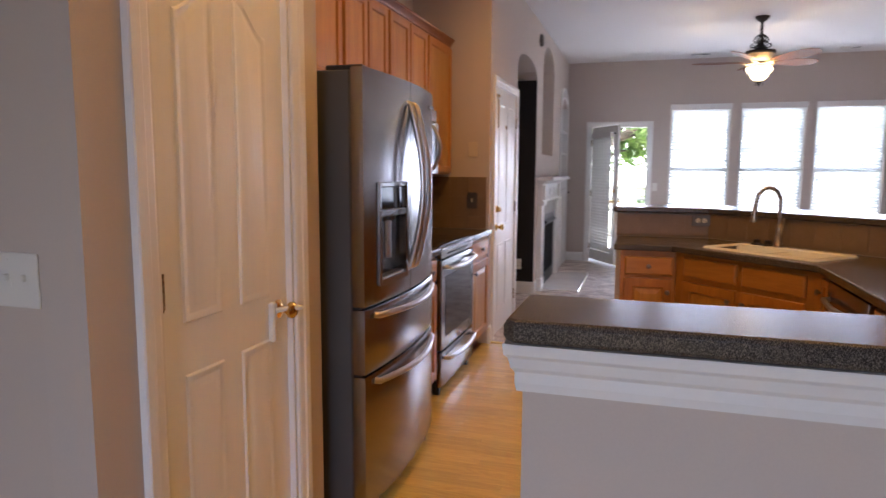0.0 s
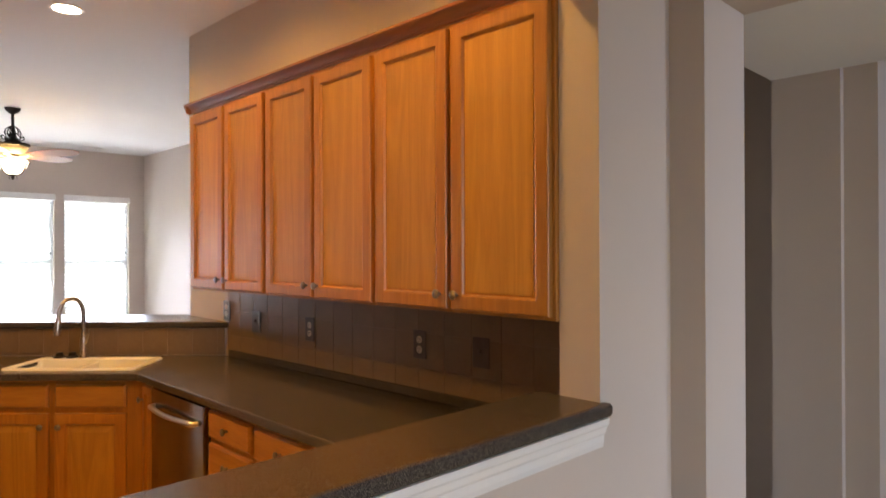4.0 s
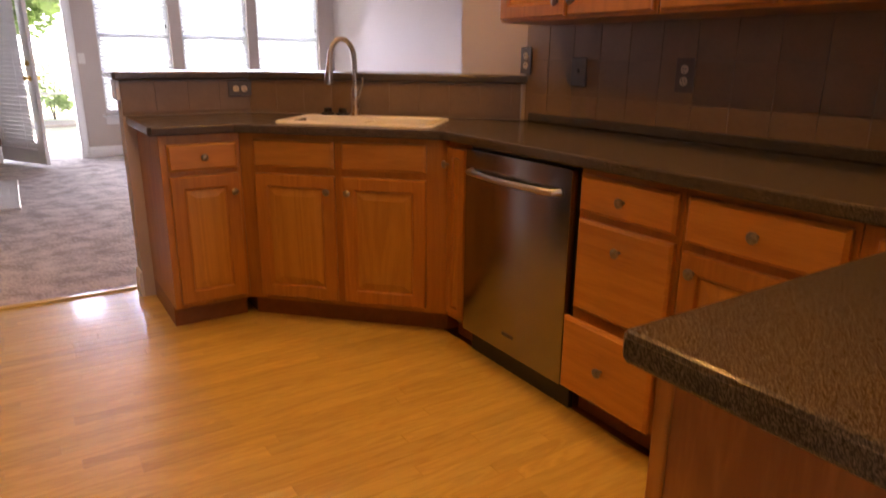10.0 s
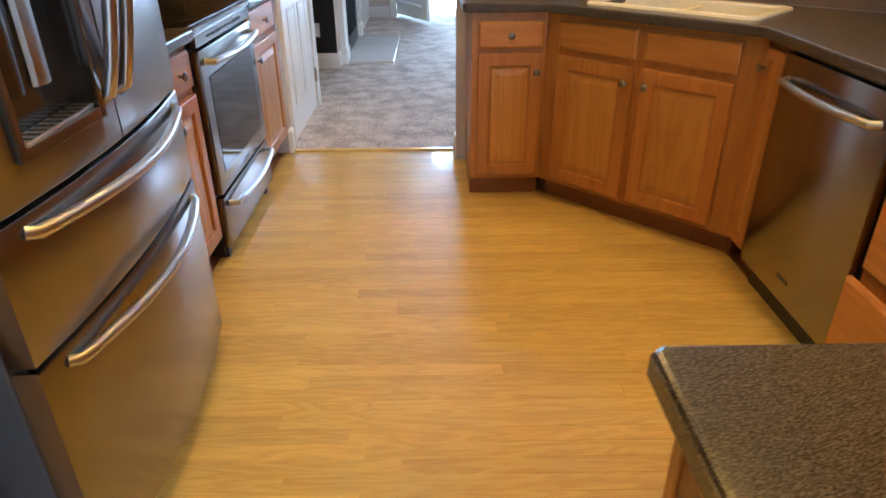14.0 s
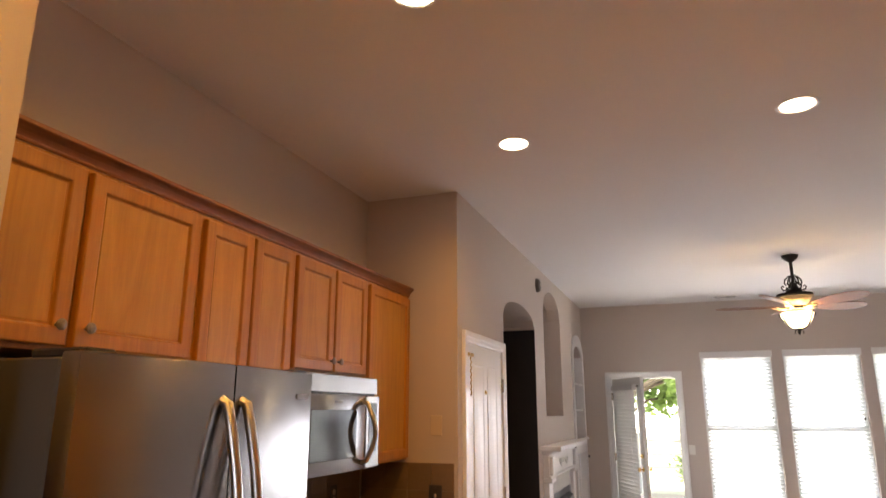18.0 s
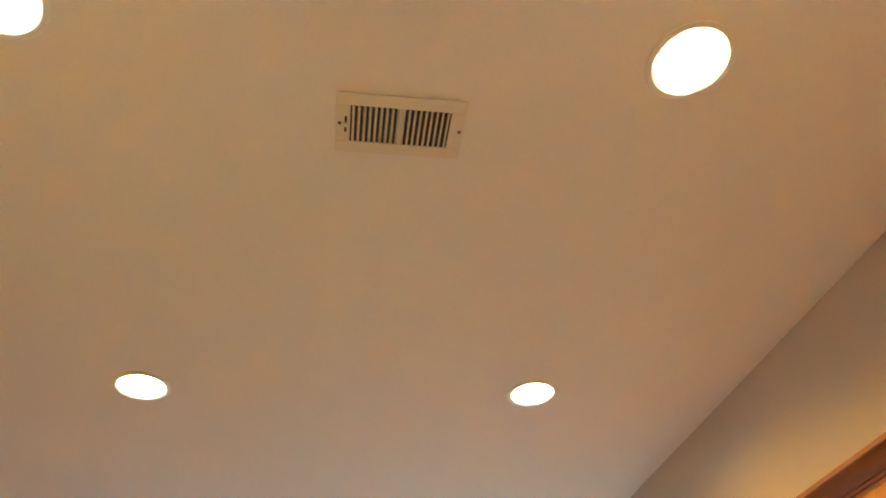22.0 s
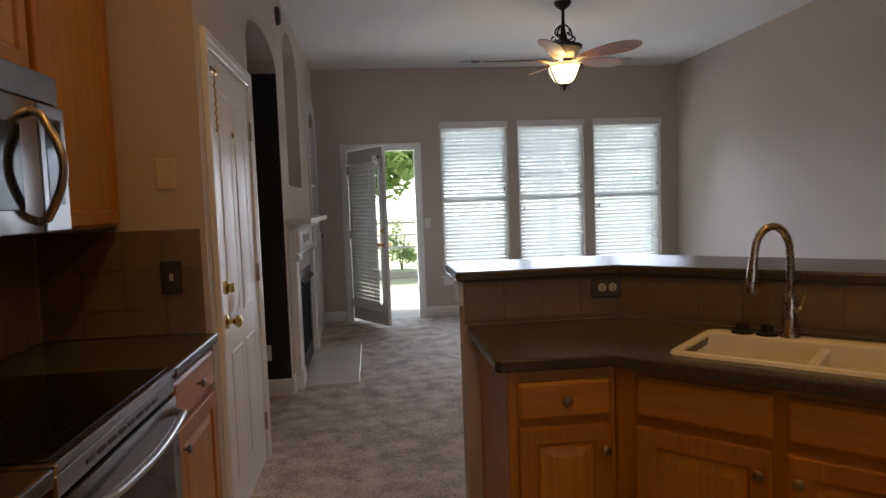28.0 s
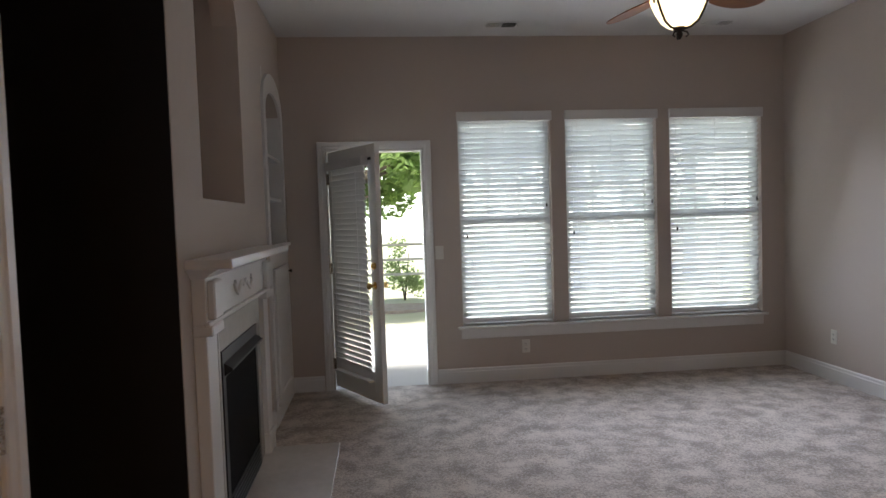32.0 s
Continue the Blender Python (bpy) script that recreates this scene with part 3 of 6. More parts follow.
# recess of the niche above the mantel
bm = bmesh.new()
box(bm, -1.80, 3.38, 1.45, -1.74, 4.42, CZ)
box(bm, -1.74, 3.38, 1.45, XL - 0.14, 3.43, CZ)
box(bm, -1.74, 4.37, 1.45, XL - 0.14, 4.42, CZ)
box(bm, -1.74, 3.43, 1.45, XL - 0.14, 4.37, 1.567)
box(bm, -1.74, 3.43, 2.845, XL - 0.14, 4.37, CZ)
setting("niche_recess", bm, PAINT, "greige arched art niche above the mantel", "niche")


def base_bm(x0, y0, x1, y1, side, h=0.135, t=0.016):
    """A baseboard from one plan point to another; side is the way it stands out."""
    d = Vector((x1 - x0, y1 - y0, 0))
    n = d.length
    a = math.atan2(d.y, d.x)
    prof = [(0, 0), (t, 0), (t, h * 0.76), (t * 0.75, h * 0.82), (t * 0.7, h * 0.93), (t * 0.35, h), (0, h)]
    rings = [[(e, side * p, z) for p, z in prof] for e in (0, n)]
    return loft(bmesh.new(), rings, Matrix.Translation((x0, y0, 0)) @ Matrix.Rotation(a, 4, "Z"))


def baseboard(*a, **k):
    return setting("baseboard", base_bm(*a, **k), TRIM, "white moulded baseboard", "baseboard")


baseboard(-0.15, YN, XR, YN, -1)
baseboard(XL, YN, -1.12, YN, -1)
baseboard(XR, 0.145, XR, YN, 1)
baseboard(XL, 3.015, XL, 3.165, -1)
baseboard(-2.2, 3.005, XL, 3.005, -1)
baseboard(-2.2, 1.875, -2.2, 3.005, -1)
baseboard(XL, 4.75, XL, 5.05, -1)
baseboard(-1.375, YR, -1.40, YR, 1, h=0.13)
baseboard(XL, YR, XL, 0.857, -1)
baseboard(1.66, -2.67, 3.02, -2.67, -1)
baseboard(3.02, -3.03, 3.02, -2.69, 1)
baseboard(2.68, -3.34, 2.68, -3.03, 1)
baseboard(2.725, -3.46, 2.725, -3.345, 1)
baseboard(0.918, YD0, 1.34, YD0, -1)
baseboard(-3.6, YD0, -1.335, YD0, -1)
baseboard(-0.428, YD0, 0.918, YD0, -1)


def crown_bm(x0, y0, x1, y1, side, z=CZ, s=0.09):
    d = Vector((x1 - x0, y1 - y0, 0))
    prof = [(0, 0), (0, -s), (0.012, -s), (0.02, -s * 0.8), (s * 0.55, -s * 0.35), (s * 0.85, -0.016), (s, -0.012), (s, 0)]
    rings = [[(e, side * p, zz) for p, zz in prof] for e in (0, d.length)]
    return loft(bmesh.new(), rings, Matrix.Translation((x0, y0, z)) @ Matrix.Rotation(math.atan2(d.y, d.x), 4, "Z"))


setting("crown_moulding", crown_bm(-3.6, YD0, 1.34, YD0, -1), TRIM, "white crown moulding in the dining room", "trim")
setting("crown_moulding", crown_bm(1.34, -7.4, 1.34, YD0, 1), TRIM, "white crown moulding in the dining room", "trim")


def casing(name, w, h, m, width=0.068):
    """Three-sided door trim: x across the opening from 0 to w, standing out towards -y."""
    ob = thing(name, "white moulded door casing", "door casing", m, world=False, kind="structure")
    prof = [(0, 0), (0, -0.012), (0.008, -0.016), (0.030, -0.018), (0.036, -0.022), (width - 0.004, -0.022), (width, -0.018), (width, 0)]
    for nm, pts in (("side_trim", [(-1, 0.0), (-1, h)]), ("side_trim", [(1, 0.0), (1, h)])):
        s = pts[0][0]
        x = 0 if s < 0 else w
        part(nm, loft(bmesh.new(), [[(x + s * (p + 0.004), d, z + (p if e else 0)) for p, d in prof] for e, z in ((0, 0.0), (1, h + 0.004))]), TRIM, ob)
    part("head_trim", loft(bmesh.new(), [[(-0.004 - p, d, h + 0.004 + p) for p, d in prof], [(w + 0.004 + p, d, h + 0.004 + p) for p, d in prof]]), TRIM, ob)
    bm = bmesh.new()
    box(bm, -0.001, -0.004, 0, 0.012, 0.13, h)
    box(bm, w - 0.012, -0.004, 0, w + 0.001, 0.13, h)
    box(bm, 0.012, -0.004, h - 0.012, w - 0.012, 0.13, h + 0.001)
    part("jamb_lining", bm, TRIM, ob)
    return ob


def moulded(bm, x0, x1, z0, z1, rise=0.0, up=1):
    """A moulded panel on a door face, standing out towards -y; its top climbs by rise towards the door's middle (up is 1 for the panel before it)."""
    rings = []
    for d, h in ((0, 0.0), (0.005, 0.005), (0.011, 0.0055), (0.019, 0.001), (0.026, 0.001), (0.044, 0.0055), (0.047, 0.006)):
        ring = [(x0 + d, -h, z0 + d), (x1 - d, -h, z0 + d)]
        for i in range(12, -1, -1):
            x = x0 + d + (x1 - x0 - 2 * d) * i / 12
            f = (x - x0) / (x1 - x0)
            ring.append((x, -h, z1 - d * (1.12 if rise else 1) + rise * (0.5 - 0.5 * math.cos(math.pi * (f if up > 0 else 1 - f)))))
        rings.append(ring)
    return loft(bm, rings)


def panel_door(ob, w, h, levels, rise, t=0.036, stile=None, mid=None):
    """A four-panel moulded door: x from the hinge or lock side, face at -y; levels are the panels' bottoms and tops."""
    slab = part("slab", bx(0, 0, 0.008, w, t, h, 0.002), DOORW, ob)
    c, s = w / 2, stile or 0.115 * w / 0.8 + 0.012
    g = mid or s * 0.42
    for x0, x1, up in ((s, c - g, 1), (c + g, w - s, -1)):
        part("door_panel", moulded(bmesh.new(), x0, x1, levels[2], levels[3], rise, up), DOORW, slab, smooth=True)
        part("door_panel", moulded(bmesh.new(), x0, x1, levels[0], levels[1]), DOORW, slab, smooth=True)
    return slab


def hinge(ob, m):
    part("hinge", tube(box(bmesh.new(), -0.002, -0.004, -0.045, 0.026, 0.0, 0.045, 0.001), [(0.0, -0.011, -0.047), (0.0, -0.011, 0.047)], 0.0085, 10), NICKEL, ob, "brushed nickel hinge").matrix_basis = m


KNOB_D = [(0.030, 0), (0.030, 0.006), (0.024, 0.010), (0.011, 0.014), (0.010, 0.030), (0.016, 0.036), (0.026, 0.046), (0.027, 0.056), (0.020, 0.064), (0.006, 0.067)]

# pantry door
casing("pantry_casing", 0.62, 2.04, pose(-1.335, -2.965, 0, 0, 0, 90))
pd = tagged(thing("pantry_door", "closed white four-panel moulded pantry door with brass knob", "door", pose(-1.352, -2.958, 0, 0, 0, 90), world=False), kind="structure")
panel_door(pd, 0.606, 2.03, (0.20, 0.84, 0.975, 1.755), 0.10)
part("door_knob", lathe(bmesh.new(), KNOB_D, 16, Matrix.Translation((0.545, 0, 0.925)) @ pose(0, 0, 0, 90, 0, 0)), BRASS, pd, "polished brass door knob", smooth=True)
part("child_lock", bx(0.487, -0.022, 0.83, 0.513, 0, 0.955, 0.006), PLASTIC, pd, "white plastic child lock")
part("lock_arm", tube(bmesh.new(), [(0.50, -0.022, 0.93), (0.53, -0.052, 0.935), (0.565, -0.075, 0.93)], 0.008, 8), PLASTIC, pd, "white plastic lock arm")
for z in (0.25, 1.07, 1.84):
    hinge(pd, Matrix.Translation((0.008, 0, z)))
# entry door in the west wall
casing("entry_casing", 0.845, 2.04, pose(XL, 0.93, 0, 0, 0, 90))
ed = tagged(thing("entry_door", "closed white four-panel moulded door with brass locks and chain", "door", pose(XL + 0.001, 0.937, 0, 0, 0, 90), world=False), kind="structure")
panel_door(ed, 0.831, 2.03, (0.20, 0.765, 0.91, 1.915), 0.0, stile=0.135, mid=0.0405)
part("door_knob", lathe(bmesh.new(), KNOB_D, 16, Matrix.Translation((0.07, 0, 0.914)) @ pose(0, 0, 0, 90, 0, 0)), BRASS, ed, "polished brass door knob", smooth=True)
part("deadbolt", lathe(bmesh.new(), [(0.029, 0), (0.029, 0.012), (0.024, 0.018), (0.008, 0.020)], 16, Matrix.Translation((0.07, 0, 1.06)) @ pose(0, 0, 0, 90, 0, 0)), BRASS, ed, "brass deadbolt rose", smooth=True)
part("thumb_turn", bx(0.064, -0.042, 1.04, 0.076, -0.018, 1.08, 0.003), BRASS, ed, "brass thumb turn")
part("peephole", lathe(bmesh.new(), [(0.016, 0), (0.016, 0.004), (0.010, 0.008), (0.004, 0.008)], 12, Matrix.Translation((0.415, 0, 1.74)) @ pose(0, 0, 0, 90, 0, 0)), BRASS, ed, "brass door viewer", smooth=True)
part("chain_track", bx(0.01, -0.016, 1.955, 0.11, 0, 1.978, 0.002), BRASS, ed, "brass chain track")
for i in range(13):
    part("chain_link", tube(bmesh.new(), [(0.03 + 0.006 * math.cos(a), -0.02 + (0.004 if i % 2 else -0.004) * math.sin(a), 1.945 - 0.0185 * i + 0.012 * math.sin(a)) for a in [2 * math.pi * k / 8 for k in range(9)]], 0.0022, 5), BRASS, ed)
for z in (0.23, 1.05, 1.80):
    hinge(ed, Matrix.Translation((0.831, 0, z)))

# patio door, standing open into the room
casing("patio_casing", 0.815, 2.04, pose(-1.04, YN, 0))
po = tagged(thing("patio_door", "white glazed patio door standing open, with a white blind", "door", pose(-1.026, YN - 0.005, 0, 0, 0, -60), world=False), kind="structure")
DW_, DH_ = 0.79, 2.02
bm = bmesh.new()
box(bm, 0, 0, 0.05, 0.115, 0.042, DH_, 0.002)
box(bm, DW_ - 0.115, 0, 0.05, DW_, 0.042, DH_, 0.002)
box(bm, 0.115, 0, DH_ - 0.15, DW_ - 0.115, 0.042, DH_, 0.002)
box(bm, 0.115, 0, 0.05, DW_ - 0.115, 0.042, 0.28, 0.002)
part("door_frame", bm, DOORW, po)
pane = part("pane", bx(0.115, 0.018, 0.28, DW_ - 0.115, 0.024, DH_ - 0.15), GLASS, po, "clear door glass")
pane.visible_shadow = False
for z in (0.24, 1.05, 1.80):
    hinge(po, Matrix.Translation((0.0, 0.0, z)))
for s, yy in ((0, 0.0), (180, 0.042)):
    part("door_knob", lathe(bmesh.new(), KNOB_D, 14, Matrix.Translation((DW_ - 0.06, yy, 0.95)) @ pose(0, 0, 0, 90 if not s else -90, 0, 0)), BRASS, po, "polished brass door knob", smooth=True)
    part("deadbolt", lathe(bmesh.new(), [(0.027, 0), (0.027, 0.012), (0.020, 0.02), (0.008, 0.03)], 14, Matrix.Translation((DW_ - 0.06, yy, 1.10)) @ pose(0, 0, 0, 90 if not s else -90, 0, 0)), BRASS, po, "polished brass deadbolt", smooth=True)
part("stop_bracket", bx(DW_ - 0.10, -0.012, 1.90, DW_ - 0.055, 0, 1.92, 0.002), IRON, po, "small dark metal catch")


def slat_mesh(name, w, mat, d=0.05, t=0.0028):
    """A gently crowned blind slat, lying level, centred."""
    rings = []
    for e in (-w / 2, w / 2):
        up = [(e, -d / 2 + d * k / 4, 0.0035 * (1 - (k / 2 - 1) ** 2) + t / 2) for k in range(5)]
        rings.append(up + [(x, y, z - t) for x, y, z in up[::-1]])
    me = bpy.data.meshes.new(name)
    bm = loft(bmesh.new(), rings)
    bmesh.ops.recalc_face_normals(bm, faces=bm.faces)
    bm.to_mesh(me)
    bm.free()
    me.materials.append(mat)
    return me


def blind(ob, x0, x1, z0, z1, y, tilt, pitch=0.0445, sag=0.0, mat=None):
    """Slats, rail, ladders and cords of a venetian blind between x0 and x1, in ob's metres."""
    w = x1 - x0
    me = slat_mesh("slat", w - 0.012, mat or SLATM)
    n = int((z1 - z0 - 0.05) / pitch)
    for i in range(n):
        z = z1 - 0.03 - pitch * i
        shared("slat", me, ob, Matrix.Translation(((x0 + x1) / 2, y, z)) @ pose(0, 0, 0, tilt + random.uniform(-2.5, 2.5), random.uniform(-0.25, 0.25) + sag * (i / n), 0))
    part("bottom_rail", bx(x0 + 0.006, y - 0.025, z0 + 0.002, x1 - 0.006, y + 0.025, z0 + 0.02, 0.004), TRIM, ob)
    for f in ((0.16, 0.84) if w < 0.7 else (0.13, 0.5, 0.87)):
        part("ladder_cord", bx(x0 + w * f - 0.0012, y - 0.028, z0 + 0.02, x0 + w * f + 0.0012, y - 0.026, z1), TRIM, ob)


blind(po, 0.10, DW_ - 0.10, 0.20, DH_ - 0.15, -0.036, -67, 0.044, 0.6, TRIM)
part("valance", bx(0.09, -0.068, DH_ - 0.16, DW_ - 0.09, -0.002, DH_ - 0.09, 0.004), TRIM, po, "white blind headrail")

# the three windows with their blinds
setting("window_stool", bx(0.035, YN - 0.055, 0.478, 2.86, YN + 0.09, 0.50, 0.006), TRIM, "white window stool under the blinds", "window sill")
setting("window_apron", bx(0.065, YN - 0.018, 0.39, 2.83, YN - 0.0005, 0.478, 0.004), TRIM, "white apron trim under the window stool", "trim")
for k, (a, b) in enumerate(WINS):
    wo = thing(f"window_{k + 1}", "tall white double-hung window with grille, behind a blind", "window", ((a + b) / 2, YN + 0.1, 0.5), kind="structure")
    y0, y1 = YN + 0.075, YN + 0.125
    bm = bmesh.new()
    box(bm, a, y0, 0.50, a + 0.045, y1, 2.315), box(bm, b - 0.045, y0, 0.50, b, y1, 2.315)
    box(bm, a + 0.045, y0, 0.50, b - 0.045, y1, 0.56), box(bm, a + 0.045, y0, 2.26, b - 0.045, y1, 2.315)
    part("window_frame", bm, TRIM, wo)
    part("meeting_rail", bx(a + 0.045, y0 - 0.01, 1.385, b - 0.045, y1, 1.435, 0.003), TRIM, wo)
    for x in (a + (b - a) / 3, a + (b - a) * 2 / 3):
        part("muntin", bx(x - 0.009, y0 + 0.02, 1.435, x + 0.009, y0 + 0.035, 2.26), TRIM, wo)
    for z in (1.71, 1.985):
        part("muntin", bx(a + 0.045, y0 + 0.021, z - 0.009, b - 0.045, y0 + 0.034, z + 0.009), TRIM, wo)
    for z0, z1 in ((0.56, 1.385), (1.435, 2.26)):
        g = part("pane", bx(a + 0.045, y0 + 0.026, z0, b - 0.045, y0 + 0.030, z1), GLASS, wo)
        g.visible_shadow = False
    bo = thing("window_blind", "lowered white faux-wood venetian blind, slats half closed", "blind", ((a + b) / 2, YN + 0.03, 0.5), "blinds on the far windows")
    part("valance", bx(a - 0.004, YN - 0.022, 2.262, b + 0.012, YN + 0.02, 2.345, 0.005), TRIM, bo, "white valance board")
    blind(bo, a + 0.006, b - 0.006, 0.502, 2.27, YN + 0.035, -50)
    for x, zz in ((a + 0.06, 1.3), (b - 0.05, 1.55)):
        part("pull_cord", tube(bmesh.new(), [(x, YN - 0.004, 2.26), (x + 0.002, YN - 0.006, zz)], 0.0015, 5), TRIM, bo)
        part("cord_tassel", lathe(bmesh.new(), [(0.003, 0.03), (0.006, 0.02), (0.008, 0.0), (0.004, -0.004)], 8, Matrix.Translation((x + 0.002, YN - 0.006, zz - 0.03))), IRON, bo, "dark cord tassel")


# ---- kitchen cabinets ----
def unit(name, label, m, w, z0, z1, depth, doors=(), drawers=(), kick=False, group="", wood_m=OAK, raised=True):
    """A cabinet: x across, front at y = 0 facing -y. doors: (x, z, w, h, knob x or None, knob z); drawers: (x, z, w, h, pulled out)."""
    ob = thing(name, label, "cabinet", m, group, world=False)
    part("body", bx(0, 0, z0 + (0.10 if kick else 0), w, depth, z1, 0.0015), wood_m, ob)
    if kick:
        # shade of the recess is in the kick's darkened colour
        part("toe_kick", bx(0.001, 0.06, 0.0, w - 0.001, depth, 0.10), SHADED_OAK, ob, "recessed toe kick, shade darkened into its oak")
    for x, z, dw, dh, kx, kz in doors:
        d = cabinet_door(ob, dw, dh, raised=raised)
        d.matrix_basis = Matrix.Translation((x, -0.001, z))
        if kx is not None:
            knob_part(d, Matrix.Translation((kx - x, -0.02, kz - z)))
    for x, z, dw, dh, out in drawers:
        d = part("drawer_front", drawer_bm(dw, dh), OAK_X, ob)
        d.matrix_basis = Matrix.Translation((x, -0.001 - out, z))
        if out:
            part("drawer_box", bx(x + 0.02, -out, z + 0.02, x + dw - 0.02, 0.3, z + dh - 0.03), OAK_X, ob)
        if out >= 0:
            knob_part(d, Matrix.Translation((dw / 2, -0.02, dh / 2 if dh < 0.3 else dh * 0.77)))
    return ob


U0, U1 = 1.340, 2.315
for k, y in enumerate((-0.575, -1.39, -2.205)):
    w, hw = (0.812, 0.812, 0.828)[k], 0.406
    unit("wall_cabinet", "honey oak two-door wall cabinet over the long counter", pose(0.905, y, 0, 0, 0, -90), w, U0, U1, 0.293 + SLANT * (-0.405 - y),
         [(0.016, U0 + 0.012, hw - 0.028, U1 - U0 - 0.03, hw - 0.040, U0 + 0.062), (hw + 0.012, U0 + 0.012, w - hw - 0.024, U1 - U0 - 0.03, hw + 0.040, U0 + 0.062)], group="wall cabinets over the long counter", raised=False)


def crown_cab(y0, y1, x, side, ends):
    # crown's shade is painted in with the darkened oak
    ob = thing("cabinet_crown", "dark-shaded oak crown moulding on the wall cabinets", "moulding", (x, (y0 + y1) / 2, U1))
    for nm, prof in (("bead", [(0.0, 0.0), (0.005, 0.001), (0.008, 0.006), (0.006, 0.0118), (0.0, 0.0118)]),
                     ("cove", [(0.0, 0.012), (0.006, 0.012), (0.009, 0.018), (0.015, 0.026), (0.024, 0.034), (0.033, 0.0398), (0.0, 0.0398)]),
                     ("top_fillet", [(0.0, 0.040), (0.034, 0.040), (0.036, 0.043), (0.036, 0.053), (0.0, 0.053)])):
        part(nm, loft(bmesh.new(), [[(x + side * p, y, U1 + z) for p, z in prof] for y in (y0, y1)]), SHADED_OAK, ob)
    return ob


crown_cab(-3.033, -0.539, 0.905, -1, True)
tagged(part("cabinet_crown", loft(bmesh.new(), [[(x, -0.575 + p, U1 + z) for p, z in ((0, 0), (0.012, 0.016), (0.024, 0.034), (0.034, 0.040), (0.036, 0.053), (0, 0.053))] for x in (0.869, 1.199)]), SHADED_OAK), "short oak crown return at the cabinet end", "moulding")
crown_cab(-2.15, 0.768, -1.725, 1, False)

# wall cabinets over fridge, range and counter end
FX = -1.725
unit("wall_cabinet", "honey oak single-door wall cabinet at the counter's end", pose(FX, 0.175, 0, 0, 0, 90), 0.592, U0, U1, 0.303, [(0.02, U0 + 0.012, 0.55, U1 - U0 - 0.03, 0.055, U0 + 0.06)], raised=False)
unit("wall_cabinet", "short honey oak two-door cabinet over the microwave", pose(FX, -0.55, 0, 0, 0, 90), 0.723, 1.785, U1, 0.303,
     [(0.016, 1.80, 0.338, 0.500, 0.325, 1.85), (0.37, 1.80, 0.338, 0.500, 0.397, 1.85)], raised=False)
unit("wall_cabinet", "honey oak two-door wall cabinet beside the fridge", pose(FX, -1.16, 0, 0, 0, 90), 0.608, U0, U1, 0.303,
     [(0.014, U0 + 0.012, 0.283, U1 - U0 - 0.03, 0.27, U0 + 0.06), (0.311, U0 + 0.012, 0.283, U1 - U0 - 0.03, 0.338, U0 + 0.06)], raised=False)
unit("wall_cabinet", "honey oak two-door cabinet above the fridge", pose(FX, -2.15, 0, 0, 0, 90), 0.988, 1.775, U1, 0.303,
     [(0.016, 1.79, 0.468, 0.51, 0.445, 1.845), (0.505, 1.79, 0.467, 0.51, 0.54, 1.845)], raised=False)

BH = 0.875
# base cabinets on the right and round the sink
unit("base_cabinet", "narrow honey oak filler cabinet beside the dishwasher", pose(0.63, -0.612, 0, 0, 0, -90), 0.15, 0, BH, 0.57, [(0.012, 0.125, 0.126, 0.725, 0.025, 0.78)], kick=True, raised=False)
unit("base_cabinet", "honey oak three-drawer base cabinet, bottom drawer ajar", pose(0.63, -1.378, 0, 0, 0, -90), 0.395, 0, BH, 0.57, (),
     [(0.012, 0.735, 0.37, 0.118, 0.0), (0.012, 0.405, 0.37, 0.305, 0.0), (0.012, 0.125, 0.37, 0.258, 0.035)], kick=True)
unit("base_cabinet", "honey oak base cabinet with one drawer and a beaded door", pose(0.63, -1.776, 0, 0, 0, -90), 0.445, 0, BH, 0.57, [(0.016, 0.125, 0.415, 0.575, 0.06, 0.65)], [(0.016, 0.725, 0.415, 0.128, 0.0)], kick=True)
unit("base_cabinet", "honey oak corner base cabinet", pose(0.63, -2.223, 0, 0, 0, -90), 0.245, 0, BH, 0.57, [(0.04, 0.125, 0.19, 0.72, None, 0)], kick=True, raised=False)
unit("base_cabinet", "honey oak base cabinet with one drawer over a raised-panel door", pose(-0.375, 0.072, 0, 0, 0, 0), 0.335, 0, BH, 0.54, [(0.028, 0.125, 0.290, 0.575, 0.290, 0.62)], [(0.028, 0.722, 0.290, 0.115, 0.0)], kick=True)
so = thing("sink_cabinet", "honey oak angled sink cabinet with two raised-panel doors", "cabinet", pose(-0.038, 0.070, 0, 0, 0, -45), world=False)
R45 = pose(-0.038, 0.070, 0, 0, 0, -45).inverted()


def plan(pts):
    return [tuple((R45 @ Vector((x, y, 0)))[:2]) for x, y in pts]


sink_body = part("body", prism(bmesh.new(), plan([(-0.038, 0.070), (0.628, -0.596), (1.19, -0.60), (1.19, -0.41), (0.185, 0.60), (-0.038, 0.60)]), 0.10, BH), OAK, so)
# sink kick too: darkened oak stands for the shade under the doors
part("toe_kick", prism(bmesh.new(), plan([(0.005, 0.115), (0.67, -0.55), (1.15, -0.55), (0.17, 0.55), (0.005, 0.55)]), 0.0, 0.10), SHADED_OAK, so, "recessed toe kick, shade darkened into its oak")
for x, kx in ((0.070, 0.345), (0.480, 0.030)):
    d = cabinet_door(so, 0.375, 0.575)
    d.matrix_basis = Matrix.Translation((x, -0.001, 0.125))
    knob_part(d, Matrix.Translation((kx, -0.02, 0.508)))
    part("false_drawer_front", drawer_bm(0.375, 0.12), OAK_X, so).matrix_basis = Matrix.Translation((x, -0.001, 0.73))
